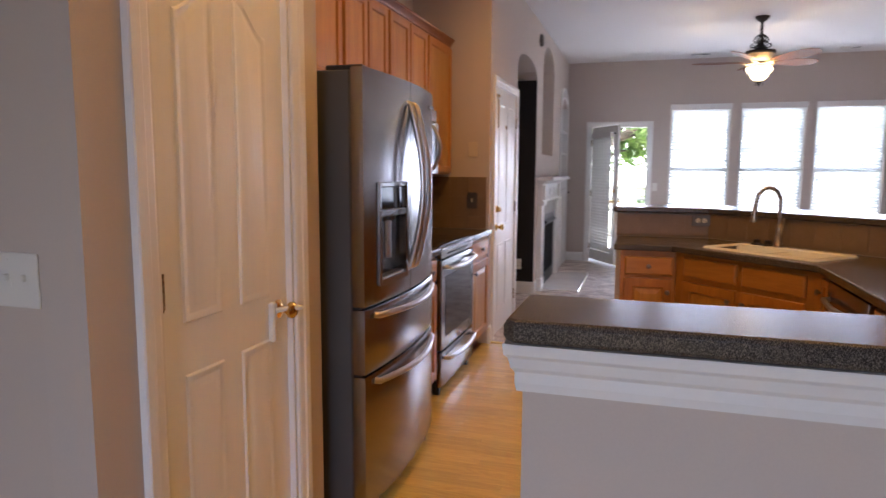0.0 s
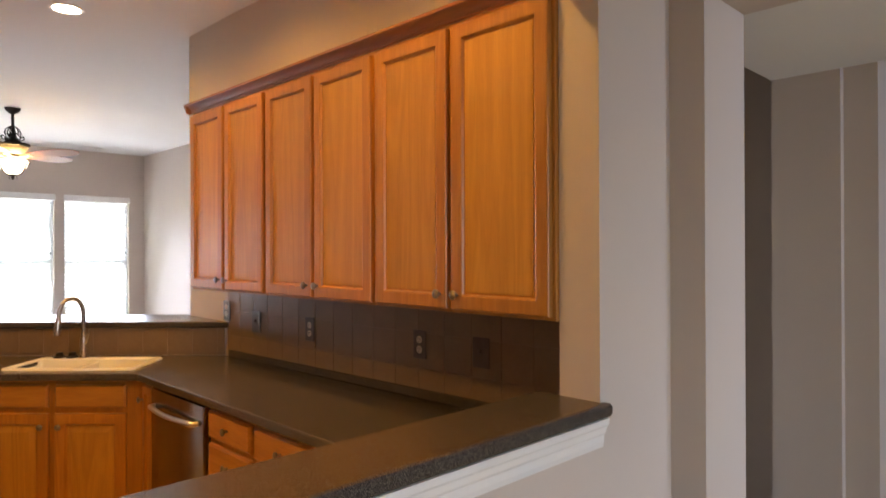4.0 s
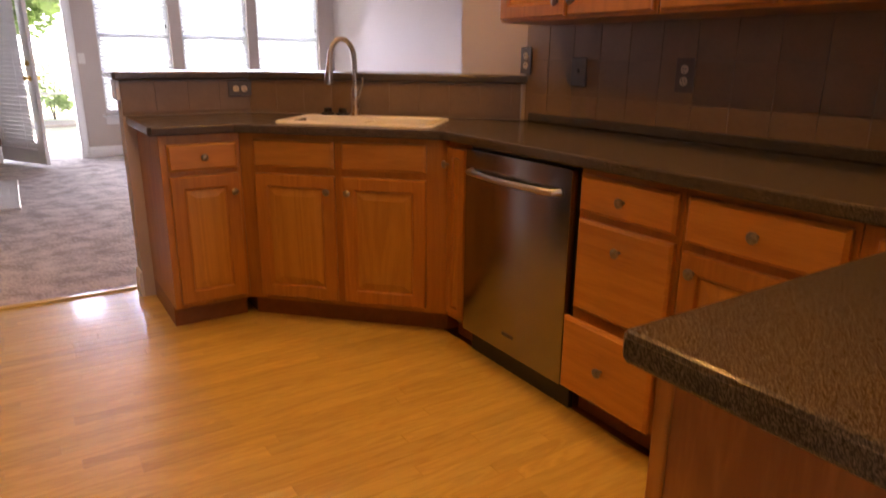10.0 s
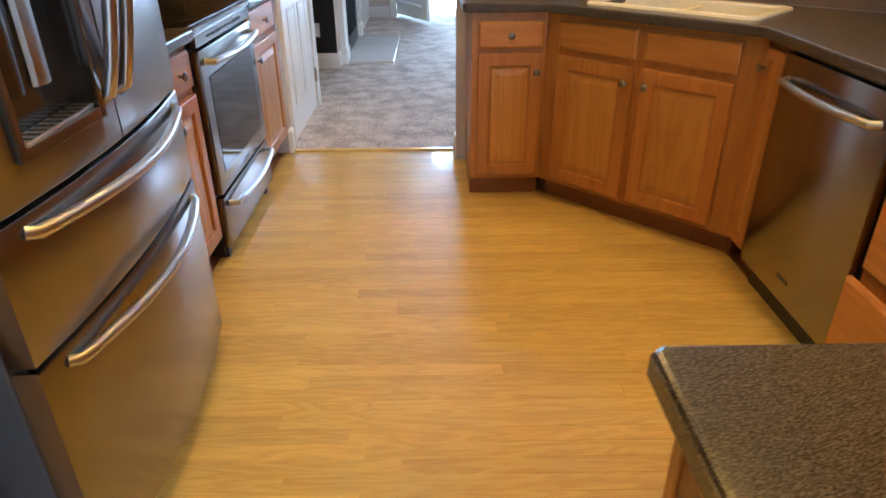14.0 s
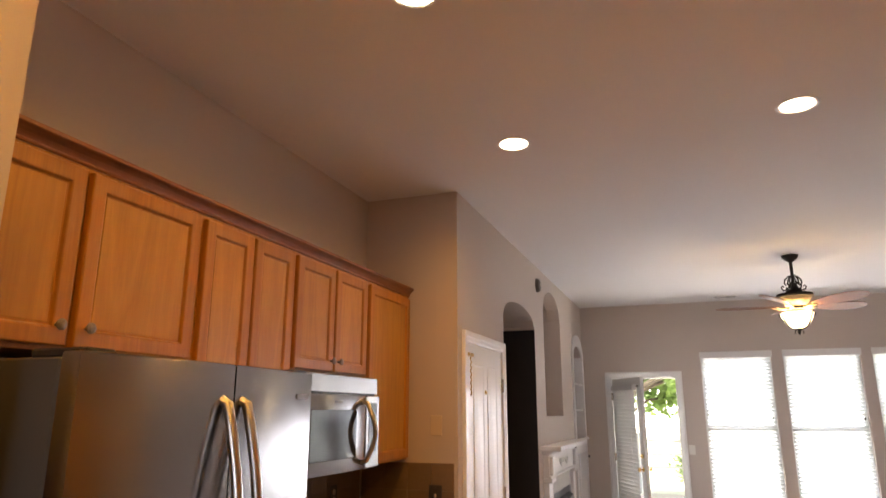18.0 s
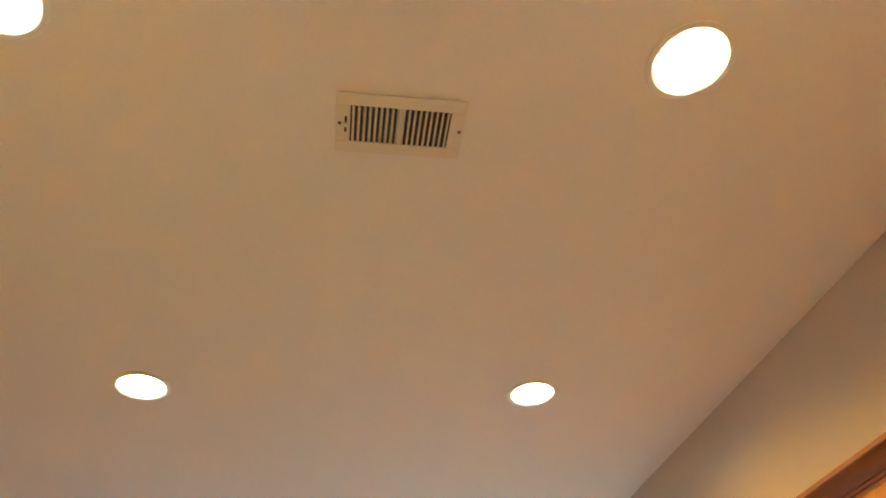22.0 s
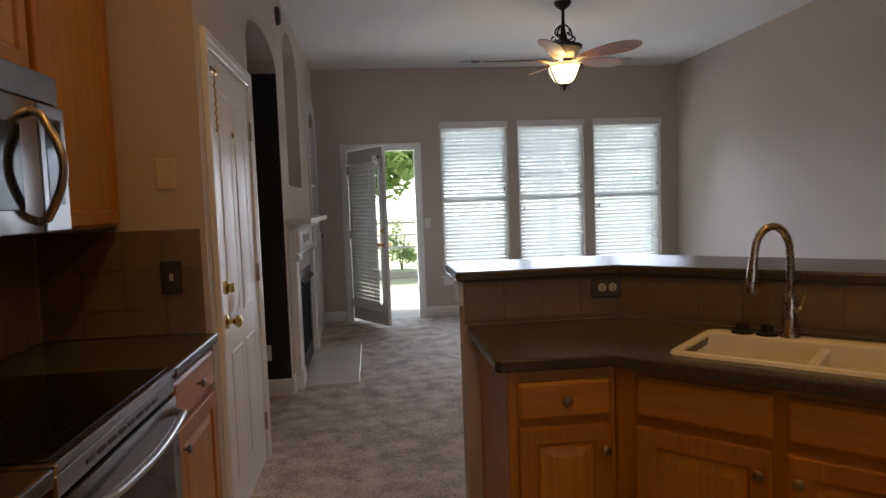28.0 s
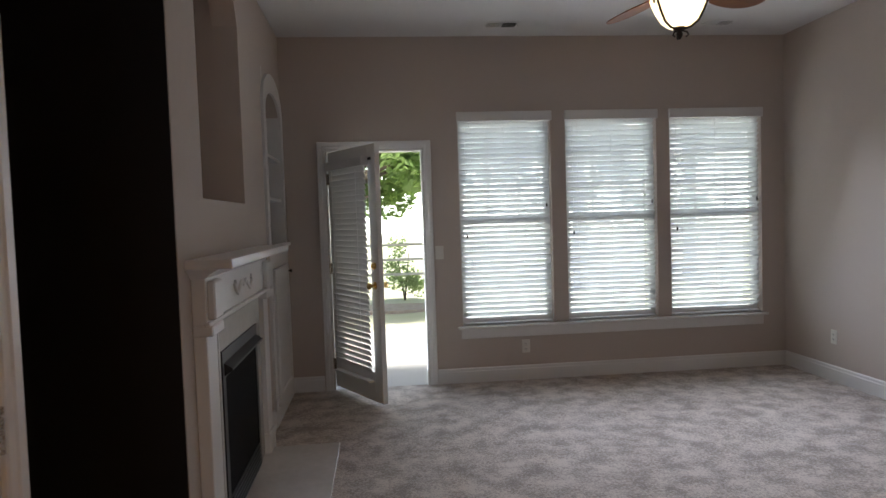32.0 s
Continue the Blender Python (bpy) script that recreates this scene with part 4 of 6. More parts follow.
# peninsula
for x, w in ((0.62, 0.46), (0.158, 0.459)):
    unit("base_cabinet", "honey oak base cabinet under the peninsula", pose(x, -2.46, 0, 0, 0, 180), w, 0, BH, 0.452, [(0.016, 0.125, w - 0.03, 0.575, 0.06, 0.65)], [(0.016, 0.725, w - 0.03, 0.128, 0.0)], kick=True)
pe = thing("peninsula_end", "plain honey oak end panel of the peninsula", "cabinet panel", (-0.35, -2.7, 0))
part("end_panel", bx(-0.308, -2.987, 0.0, -0.303, -2.455, BH - 0.001), OAK_FIGURED, pe)
part("corner_stile", bx(-0.312, -2.473, 0.0, -0.300, -2.451, BH - 0.001, 0.002), OAK, pe)

# base cabinets on the left
unit("base_cabinet", "honey oak two-door base cabinet between fridge and range", pose(-1.415, -1.165, 0, 0, 0, 90), 0.60, 0, BH, 0.61, [(0.025, 0.125, 0.265, 0.575, 0.265, 0.63), (0.31, 0.125, 0.265, 0.575, 0.345, 0.63)], [(0.025, 0.725, 0.265, 0.128, 0.0), (0.31, 0.725, 0.265, 0.128, 0.0)], kick=True)
unit("base_cabinet", "honey oak base cabinet with drawer at the counter's end", pose(-1.415, 0.215, 0, 0, 0, 90), 0.55, 0, BH, 0.61, [(0.03, 0.125, 0.49, 0.575, 0.07, 0.63)], [(0.03, 0.725, 0.49, 0.128, 0.0)], kick=True)


# ---- worktops ----
def cut(ob, cutter):
    """Cuts a hole through a mesh and takes the cutter away."""
    mod = ob.modifiers.new("hole", "BOOLEAN")
    mod.object, mod.operation, mod.solver = cutter, "DIFFERENCE", "EXACT"
    dg = bpy.context.evaluated_depsgraph_get()
    me = bpy.data.meshes.new_from_object(ob.evaluated_get(dg))
    ob.modifiers.clear()
    ob.data = me
    bpy.data.objects.remove(cutter)


SINK = pose(0.485, -0.125, 0.915, 0, 0, -45)
SW, SD = 0.72, 0.40
top = tagged(part("worktop", prism(bmesh.new(), [(-0.415, 0.618), (-0.415, 0.045), (-0.40, 0.03), (-0.068, 0.03), (0.578, -0.616), (0.585, -0.635), (0.585, -2.415), (-0.327, -2.415), (-0.337, -2.425), (-0.337, -2.988), (1.267, -2.988), (1.199, -0.42), (1.199, -0.392), (0.189, 0.618)], 0.876, 0.915, bev=0.007), LAMINATE), "dark speckled laminate worktop round the kitchen", "worktop")
cut(top, part("cutter", bx(-SW / 2 + 0.03, -SD / 2 + 0.03, -0.1, SW / 2 - 0.03, SD / 2 - 0.06, 0.1, m=SINK), LAMINATE))
cut(sink_body, part("cutter", bx(-SW / 2 + 0.02, -SD / 2 + 0.02, -0.17, SW / 2 - 0.02, SD / 2 - 0.05, 0.1, m=SINK), LAMINATE))
tagged(part("worktop_lip", prism(bmesh.new(), [(1.179, -0.45), (1.179 + SLANT * 2.48, -2.93), (1.199 + SLANT * 2.48, -2.93), (1.199, -0.45)], 0.916, 0.955, bev=0.004), LAMINATE), "dark laminate upstand along the wall", "worktop")
for y0, y1 in ((-1.17, -0.562), (0.212, 0.768)):
    side_top = tagged(part("worktop", prism(bmesh.new(), [(-2.028, y0), (-1.378, y0), (-1.378, y1), (-2.028, y1)], 0.876, 0.915, bev=0.007), LAMINATE), "dark speckled laminate worktop beside the range", "worktop")
    part("edge_band", bx(-1.379, y0 + 0.004, 0.884, -1.3762, y1 - 0.004, 0.9075), LAMINATE, side_top)

def band(top_ob, path, z0, z1, out=0.0018):
    """A thin laminate strip glued along a worktop's front edge; path runs with the open side on its right."""
    pts = [Vector(p) for p in path]
    vs = []
    for i, p in enumerate(pts):
        e0 = (p - pts[i - 1]).normalized() if i else (pts[1] - p).normalized()
        e1 = (pts[i + 1] - p).normalized() if i < len(pts) - 1 else e0
        nrm = Vector((e0.y + e1.y, -e0.x - e1.x)).normalized()
        vs.append((p, p + nrm * out))
    bm = bmesh.new()
    rows = [[bm.verts.new((q.x, q.y, z)) for q, z in ((a, z0), (b, z0), (b, z1), (a, z1))] for a, b in vs]
    for r0, r1 in zip(rows, rows[1:]):
        for k in range(4):
            bm.faces.new((r0[k], r0[(k + 1) % 4], r1[(k + 1) % 4], r1[k]))
    bm.faces.new(rows[0]), bm.faces.new(rows[-1][::-1])
    return part("edge_band", bm, LAMINATE, top_ob)


band(top, [(-0.415, 0.60), (-0.415, 0.045), (-0.40, 0.03), (-0.068, 0.03), (0.578, -0.616), (0.585, -0.635), (0.585, -2.415), (-0.327, -2.415), (-0.337, -2.425), (-0.337, -2.98)], 0.884, 0.9075)
# knee wall and raised bar
KW = [(-0.425, 0.625), (0.192, 0.625), (1.198, -0.381), (1.198, -0.19), (0.248, 0.76), (-0.425, 0.76)]
setting("wall_knee", prism(bmesh.new(), KW, 0, 1.083), PAINT, "greige painted knee wall carrying the raised bar", "half wall")
baseboard(-0.425, 0.625, -0.425, 0.76, 1, h=0.13)
baseboard(-0.425, 0.76, 0.248, 0.76, 1)
bar = tagged(part("raised_bar", prism(bmesh.new(), [(-0.452, 0.615), (-0.44, 0.595), (0.18, 0.595), (1.199, -0.424), (1.199, 0.147), (1.29, 0.15), (0.43, 1.01), (0.36, 1.04), (-0.40, 1.04), (-0.452, 0.99)], 1.084, 1.122, bev=0.009), LAMINATE), "dark speckled laminate raised bar top with rounded edge", "bar top")
setting("bar_moulding", prism(bmesh.new(), [(-0.44, 0.63), (-0.44, 0.79), (0.25, 0.79), (0.24, 0.76), (-0.4255, 0.76), (-0.4255, 0.63)], 0.99, 1.0835), TRIM, "cream moulding under the bar's end", "trim")
band(bar, [(-0.452, 0.98), (-0.452, 0.615), (-0.44, 0.595), (0.18, 0.595), (1.195, -0.420)], 1.0935, 1.1125)
band(bar, [(1.285, 0.155), (0.43, 1.01), (0.36, 1.04), (-0.40, 1.04), (-0.452, 0.99)], 1.0935, 1.1125)
# front ledge on the half wall
ledge = tagged(part("bar_ledge", prism(bmesh.new(), [(-0.457, -2.965), (-0.457, -3.184), (-0.439, -3.199), (0.932, -3.199), (0.932, -3.172), (0.917, -3.169), (0.917, -2.955), (-0.447, -2.955)], 1.0865, 1.126, bev=0.009), LAMINATE), "dark speckled laminate ledge on the half wall", "bar top")
band(ledge, [(-0.457, -2.965), (-0.457, -3.184), (-0.439, -3.199), (0.932, -3.199)], 1.096, 1.1165)
MP = [(0, 0), (0, -0.085), (0.008, -0.083), (0.011, -0.068), (0.011, -0.050), (0.017, -0.042), (0.021, -0.025), (0.027, -0.018), (0.029, 0)]
bm = loft(bmesh.new(), [[(-0.429 - p, YD0 - p, 1.086 + z) for p, z in MP], [(0.92, YD0 - p, 1.086 + z) for p, z in MP]])
loft(bm, [[(-0.429 - p, YD0 - p, 1.086 + z) for p, z in MP], [(-0.429 - p, -2.985, 1.086 + z) for p, z in MP]])
setting("ledge_moulding", bm, TRIM, "white cove moulding under the ledge", "trim")

# sink, faucet
sk = thing("kitchen_sink", "cream double-bowl drop-in sink in the angled worktop", "sink", SINK, world=False)
bm = bmesh.new()
a, b = SW / 2, SD / 2


def rim(dx, dy, z, r=0.036, n=4):
    """The sink's outline drawn in by dx, and by dy along its rear deck, with rounded corners."""
    r = max(0.012, r - dx * 0.35)
    out = []
    for cx, cy, a0 in ((-a + dx + r, -b + dx + r, 180), (a - dx - r, -b + dx + r, 270), (a - dx - r, b - dy - r, 0), (-a + dx + r, b - dy - r, 90)):
        out += [(cx + r * math.cos(radians(a0 + 90 * k / n)), cy + r * math.sin(radians(a0 + 90 * k / n)), z) for k in range(n + 1)]
    return out


loft(bm, [rim(0, 0, 0.001), rim(0.004, 0.004, 0.010), rim(0.012, 0.012, 0.013), rim(0.022, 0.075, 0.013), rim(0.028, 0.082, 0.008), rim(0.034, 0.09, -0.08), rim(0.045, 0.105, -0.142), rim(0.075, 0.135, -0.15)], caps=False)
bm.faces.new([bm.verts.new(p) for p in rim(0.075, 0.135, -0.15)])
part("basin", bm, PORCELAIN, sk, smooth=True)
part("divider", bx(-0.015, -b + 0.035, -0.14, 0.015, b - 0.08, -0.004, 0.006), PORCELAIN, sk)
for x in (-0.17, 0.17):
    part("drain", lathe(bmesh.new(), [(0.04, -0.149), (0.04, -0.143), (0.03, -0.145), (0.005, -0.146)], 14, Matrix.Translation((x, -0.03, 0))), CHROME, sk, "steel drain", smooth=True)
fo = thing("faucet", "warm nickel gooseneck pull-down kitchen faucet", "faucet", SINK @ Matrix.Translation((-0.10, b - 0.042, 0.013)) @ pose(0, 0, 0, 0, 0, -35), world=False)
part("base", lathe(bmesh.new(), [(0.030, 0), (0.030, 0.008), (0.022, 0.02), (0.020, 0.11), (0.017, 0.13), (0.013, 0.14)], 16), NICKEL, fo, smooth=True)
neck = [(0, 0, 0.13), (0, 0, 0.245)] + [(0, -0.068 + 0.068 * math.cos(t), 0.262 + 0.088 * math.sin(t)) for t in [math.pi * k / 12 for k in range(1, 12)]] + [(0, -0.138, 0.24)]
part("neck", tube(bmesh.new(), neck, 0.012, 12), NICKEL, fo, smooth=True)
part("spray_head", tube(bmesh.new(), [(0, -0.138, 0.255), (0, -0.141, 0.22), (0, -0.147, 0.16), (0, -0.148, 0.145)], [0.013, 0.016, 0.021, 0.019], 12), NICKEL, fo, smooth=True)
part("lever", tube(bmesh.new(), [(0.016, 0, 0.085), (0.035, 0, 0.095), (0.055, 0.005, 0.15), (0.058, 0.006, 0.175)], [0.010, 0.008, 0.006, 0.005], 10), NICKEL, fo, smooth=True)
for x in (-0.24, -0.165):
    tagged(part("sink_stopper" if x < -0.2 else "soap_cap", lathe(bmesh.new(), [(0.034, 0), (0.034, 0.008), (0.022, 0.012), (0.018, 0.022), (0.020, 0.030), (0.008, 0.034)], 14, SINK @ Matrix.Translation((x, b - 0.045, 0.0135))), IRON, smooth=True), "dark round cap on the sink's rear deck", "sink fitting")

# ---- dishwasher ----
dw = thing("dishwasher", "stainless steel dishwasher with a bowed bar handle", "dishwasher", pose(0.622, -0.768, 0, 0, 0, -90), world=False)
part("body", bx(0.002, 0.01, 0.09, 0.602, 0.56, 0.872), BLACK, dw)
part("door_panel", bx(0.006, -0.022, 0.105, 0.598, 0.01, 0.862, 0.006, seg=2), STEEL, dw, smooth=True)
part("kick_plate", bx(0.006, 0.03, 0.0, 0.598, 0.05, 0.10), BLACK, dw, "black kick plate")
part("handle", tube(bmesh.new(), [(0.055, -0.022, 0.782), (0.065, -0.05, 0.780)] + [(0.065 + 0.474 * k / 8, -0.05 - 0.022 * math.sin(math.pi * k / 8), 0.780) for k in range(1, 8)] + [(0.539, -0.05, 0.780), (0.549, -0.022, 0.782)], 0.012, 10), CHROME, dw, "bowed steel bar handle", smooth=True)
part("badge", bx(0.27, -0.0245, 0.175, 0.335, -0.0215, 0.188, 0.001), BRONZE_PLATE, dw, "small oblong maker's plate")

# ---- fridge ----
FW, FD, FH = 0.905, 0.62, 1.735
fr = thing("refrigerator", "stainless steel french-door fridge with two freezer drawers", "refrigerator", pose(-1.268, -2.045, 0, 0, 0, 92), world=False)
part("body", bx(0.003, 0.0, 0.04, FW - 0.003, FD, FH - 0.012, 0.004), surf("dark_grey_fridge_side", (0.055, 0.055, 0.057), (0.075, 0.075, 0.078), 0.5, 300, rough=0.4, rough2=0.5, bump=0.1), fr, "dark grey fridge cabinet")


def bowed(x0, x1, n=7, inner=-0.006, base=0.052, bulge=0.034):
    pts = [(x0 + (x1 - x0) * i / n, -base - bulge * (1 - ((x0 + (x1 - x0) * i / n - FW / 2) / (FW / 2)) ** 2)) for i in range(n + 1)]
    return [(x1, inner), (x0, inner)] + pts


MIDX = FW / 2
dl = part("door_left", prism(bmesh.new(), bowed(0.002, MIDX - 0.003), 0.859, FH, bev=0.006), STEEL, fr, smooth=True)
dr = part("door_right", prism(bmesh.new(), bowed(MIDX + 0.003, FW - 0.002), 0.859, FH, bev=0.006), STEEL, fr, smooth=True)
d1 = part("freezer_drawer", prism(bmesh.new(), bowed(0.002, FW - 0.002, 14), 0.602, 0.851, bev=0.006), STEEL_H, fr, smooth=True)
d2 = part("freezer_drawer", prism(bmesh.new(), bowed(0.002, FW - 0.002, 14), 0.075, 0.594, bev=0.006), STEEL_H, fr, smooth=True)
part("gasket", bx(0.012, -0.03, 0.07, FW - 0.012, 0.0, FH - 0.01), BLACK, fr, "black door gasket")
for x, dd in ((MIDX - 0.044, dl), (MIDX + 0.036, dr)):
    pts = [(x, -0.080, 0.955), (x, -0.100, 0.965)] + [(x, -0.103 - 0.052 * math.sin(math.pi * k / 14), 0.97 + 0.66 * k / 14) for k in range(1, 14)] + [(x, -0.100, 1.635), (x, -0.080, 1.645)]
    part("door_handle", tube(bmesh.new(), pts, 0.0135, 10), CHROME, dd, "bowed satin steel handle", smooth=True)
for z, dd in ((0.818, d1), (0.560, d2)):
    pts = []
    for k in range(15):
        x = 0.09 + (FW - 0.18) * k / 14
        q = 1 - ((x - FW / 2) / (FW / 2)) ** 2
        pts.append((x, -0.066 - 0.034 * q - 0.030 * math.sin(math.pi * k / 14), z - 0.008 * math.sin(math.pi * k / 14)))
    pts = [(pts[0][0] - 0.012, pts[0][1] + 0.018, z + 0.004)] + pts + [(pts[-1][0] + 0.012, pts[-1][1] + 0.018, z + 0.004)]
    part("drawer_handle", tube(bmesh.new(), pts, 0.0125, 10), CHROME, dd, "long bowed satin steel handle", smooth=True)
# water dispenser: a hollow in the door behind a steel surround that follows the bow
cut(dl, part("cutter", bx(0.126, -0.14, 0.948, 0.374, -0.036, 1.192), STEEL, fr))
DP = Matrix.Translation((0.110, -0.0675, 0)) @ Matrix.Rotation(math.atan2(-0.0188, 0.28), 4, "Z")
bm = bmesh.new()
for q in ((0.0, 0.925, 0.018, 1.322), (0.264, 0.925, 0.282, 1.322), (0.018, 0.925, 0.264, 0.950), (0.018, 1.304, 0.264, 1.322), (0.018, 1.188, 0.264, 1.216)):
    box(bm, q[0], -0.009, q[1], q[2], 0.012, q[3], 0.003, m=DP)
part("dispenser_frame", bm, STEEL, dl, "satin steel dispenser surround")
part("dispenser_display", box(bmesh.new(), 0.019, -0.0065, 1.217, 0.263, 0.010, 1.303, 0.002, m=DP), GLASS_BLACK, dl, "glossy black display panel")
WELL = surf("dark_dispenser_liner", (0.10, 0.10, 0.105), (0.14, 0.14, 0.145), 0.3, 30, rough=0.14, rough2=0.2, metal=0.9)
part("dispenser_well", bx(0.127, -0.040, 0.949, 0.373, -0.0365, 1.191), WELL, dl, "dark polished dispenser well")
for x in (0.195, 0.285):
    part("dispenser_paddle", prism(bmesh.new(), [(x - 0.026, -0.041), (x - 0.022, -0.050), (x, -0.055), (x + 0.022, -0.050), (x + 0.026, -0.041)], 1.015, 1.165), WELL if x < 0.25 else CHROME, dl, "curved dispenser paddle", smooth=True)
    part("nozzle", lathe(bmesh.new(), [(0.013, 1.190), (0.013, 1.176), (0.009, 1.170), (0.003, 1.170)], 12, Matrix.Translation((x, -0.060, 0))), BLACK, dl, "black water nozzle", smooth=True)
part("dispenser_shelf", bx(0.128, -0.082, 0.949, 0.372, -0.041, 0.957, 0.002), CHROME, dl, "steel dispenser tray")
for k in range(9):
    part("tray_slot", bx(0.145 + 0.025 * k, -0.078, 0.9568, 0.152 + 0.025 * k, -0.046, 0.9582), SLOT, dl)
part("badge", bx(FW - 0.115, -0.0705, 1.655, FW - 0.05, -0.064, 1.67, 0.001), BRONZE_PLATE, dr, "small dark maker's plate")
for x in (0.02, FW - 0.10):
    part("hinge_cover", bx(x, -0.045, FH - 0.012, x + 0.08, 0.10, FH + 0.008, 0.005), BLACK, fr, "dark hinge cover")
for x in (0.03, FW - 0.07):
    part("foot", bx(x, -0.03, 0.0, x + 0.04, 0.03, 0.072, 0.004), BLACK, fr, "black plastic foot")

# ---- range ----
RINGM = plain("grey_burner_mark", (0.03, 0.03, 0.03), 0.25)
rg = thing("range", "stainless steel range with black glass cooktop and oven window", "range", pose(-1.412, -0.555, 0, 0, 0, 90), world=False)
RW = 0.762
part("body", bx(0.002, 0.0, 0.02, RW - 0.002, 0.60, 0.895), BLACK, rg, "black enamel sides")
part("oven_door", bx(0.006, -0.035, 0.285, RW - 0.006, 0.0, 0.835, 0.008, seg=2), STEEL_H, rg, smooth=True)
part("oven_window", bx(0.075, -0.0375, 0.355, RW - 0.075, -0.03, 0.735, 0.004), GLASS_BLACK, rg, "black oven window")
part("front_strip", bx(0.006, -0.030, 0.842, RW - 0.006, 0.0, 0.893, 0.005), STEEL_H, rg, "steel strip with vent slots")
for i in range(8):
    part("vent_slot", bx(0.14 + i * 0.06, -0.032, 0.862, 0.18 + i * 0.06, -0.029, 0.872), SLOT, rg)
part("drawer_front", bx(0.006, -0.033, 0.055, RW - 0.006, 0.0, 0.272, 0.008, seg=2), STEEL_H, rg, smooth=True)
for nm, z in (("oven_handle", 0.790), ("drawer_handle", 0.232)):
    part(nm, tube(bmesh.new(), [(0.05, -0.035, z + 0.004), (0.065, -0.068, z)] + [(0.065 + (RW - 0.13) * k / 8, -0.068 - 0.02 * math.sin(math.pi * k / 8), z - 0.008 * math.sin(math.pi * k / 8)) for k in range(1, 8)] + [(RW - 0.065, -0.068, z), (RW - 0.05, -0.035, z + 0.004)], 0.012, 10), CHROME, rg, "bowed steel bar handle", smooth=True)
part("badge", bx(0.34, -0.0365, 0.305, 0.42, -0.0345, 0.318, 0.001), BRONZE_PLATE, rg, "small maker's plate")
part("cooktop_trim", bx(0.0, -0.035, 0.895, RW, 0.60, 0.918, 0.004), STEEL_H, rg)
ct = part("cooktop", bx(0.018, -0.012, 0.917, RW - 0.018, 0.50, 0.922, 0.002), GLASS_BLACK, rg, "black glass cooktop")
for x, y, r in ((0.20, 0.13, 0.105), (0.56, 0.13, 0.085), (0.20, 0.36, 0.085), (0.56, 0.36, 0.105)):
    part("burner_ring", lathe(bmesh.new(), [(r, 0.9222), (r, 0.9226), (r - 0.003, 0.9225), (r - 0.003, 0.9222)], 28, Matrix.Translation((x, y, 0)), caps=False), RINGM, ct)
bm = loft(bmesh.new(), [[(x, 0.50, 0.918), (x, 0.60, 0.918), (x, 0.60, 1.115), (x, 0.565, 1.125), (x, 0.535, 1.105)] for x in (0.0, RW)])
part("back_panel", bm, STEEL_H, rg, "steel control panel")
part("control_display", bx(0.25, 0.512, 0.985, 0.51, 0.53, 1.075, 0.003), GLASS_BLACK, rg, "black oven display")
for x in (0.07, 0.15, 0.61, 0.69):
    part("control_knob", lathe(bmesh.new(), [(0.022, 0), (0.021, 0.018), (0.017, 0.024), (0.005, 0.025)], 14, Matrix.Translation((x, 0.527, 1.03)) @ pose(0, 0, 0, 80, 0, 0)), BLACK, rg, "black control knob", smooth=True)
for x in (0.03, RW - 0.06):
    part("foot", bx(x, -0.01, 0.0, x + 0.03, 0.03, 0.055), BLACK, rg)

# ---- microwave ----
mw = thing("microwave", "stainless steel over-the-range microwave with a curved handle", "microwave", pose(-1.655, -0.549, 0, 0, 0, 90), world=False)
MW = 0.722
part("body", bx(0.002, 0.0, 1.345, MW - 0.002, 0.37, 1.783), BLACK, mw)
part("top_vent", bx(0.0, -0.012, 1.70, MW, 0.0, 1.783, 0.004), STEEL_H, mw, "steel vent strip")
part("door_panel", bx(0.0, -0.026, 1.345, 0.565, 0.0, 1.694, 0.006, seg=2), STEEL_H, mw, smooth=True)
part("window", bx(0.045, -0.0285, 1.405, 0.47, -0.02, 1.625, 0.003), GLASS_BLACK, mw, "dark glass door window")
part("keypad", bx(0.57, -0.026, 1.345, MW, 0.0, 1.694, 0.006, seg=2), STEEL_H, mw)
part("keypad_glass", bx(0.60, -0.0275, 1.42, MW - 0.03, -0.02, 1.66, 0.003), GLASS_BLACK, mw, "black keypad")
part("door_handle", tube(bmesh.new(), [(0.535, -0.025, 1.375), (0.535, -0.05, 1.385)] + [(0.535, -0.052 - 0.045 * math.sin(math.pi * k / 10), 1.39 + 0.26 * k / 10) for k in range(1, 10)] + [(0.535, -0.05, 1.655), (0.535, -0.025, 1.665)], 0.012, 10), CHROME, mw, "bowed steel handle", smooth=True)
part("badge", bx(0.25, -0.0275, 1.655, 0.33, -0.0255, 1.667, 0.001), BRONZE_PLATE, mw, "small maker's plate")


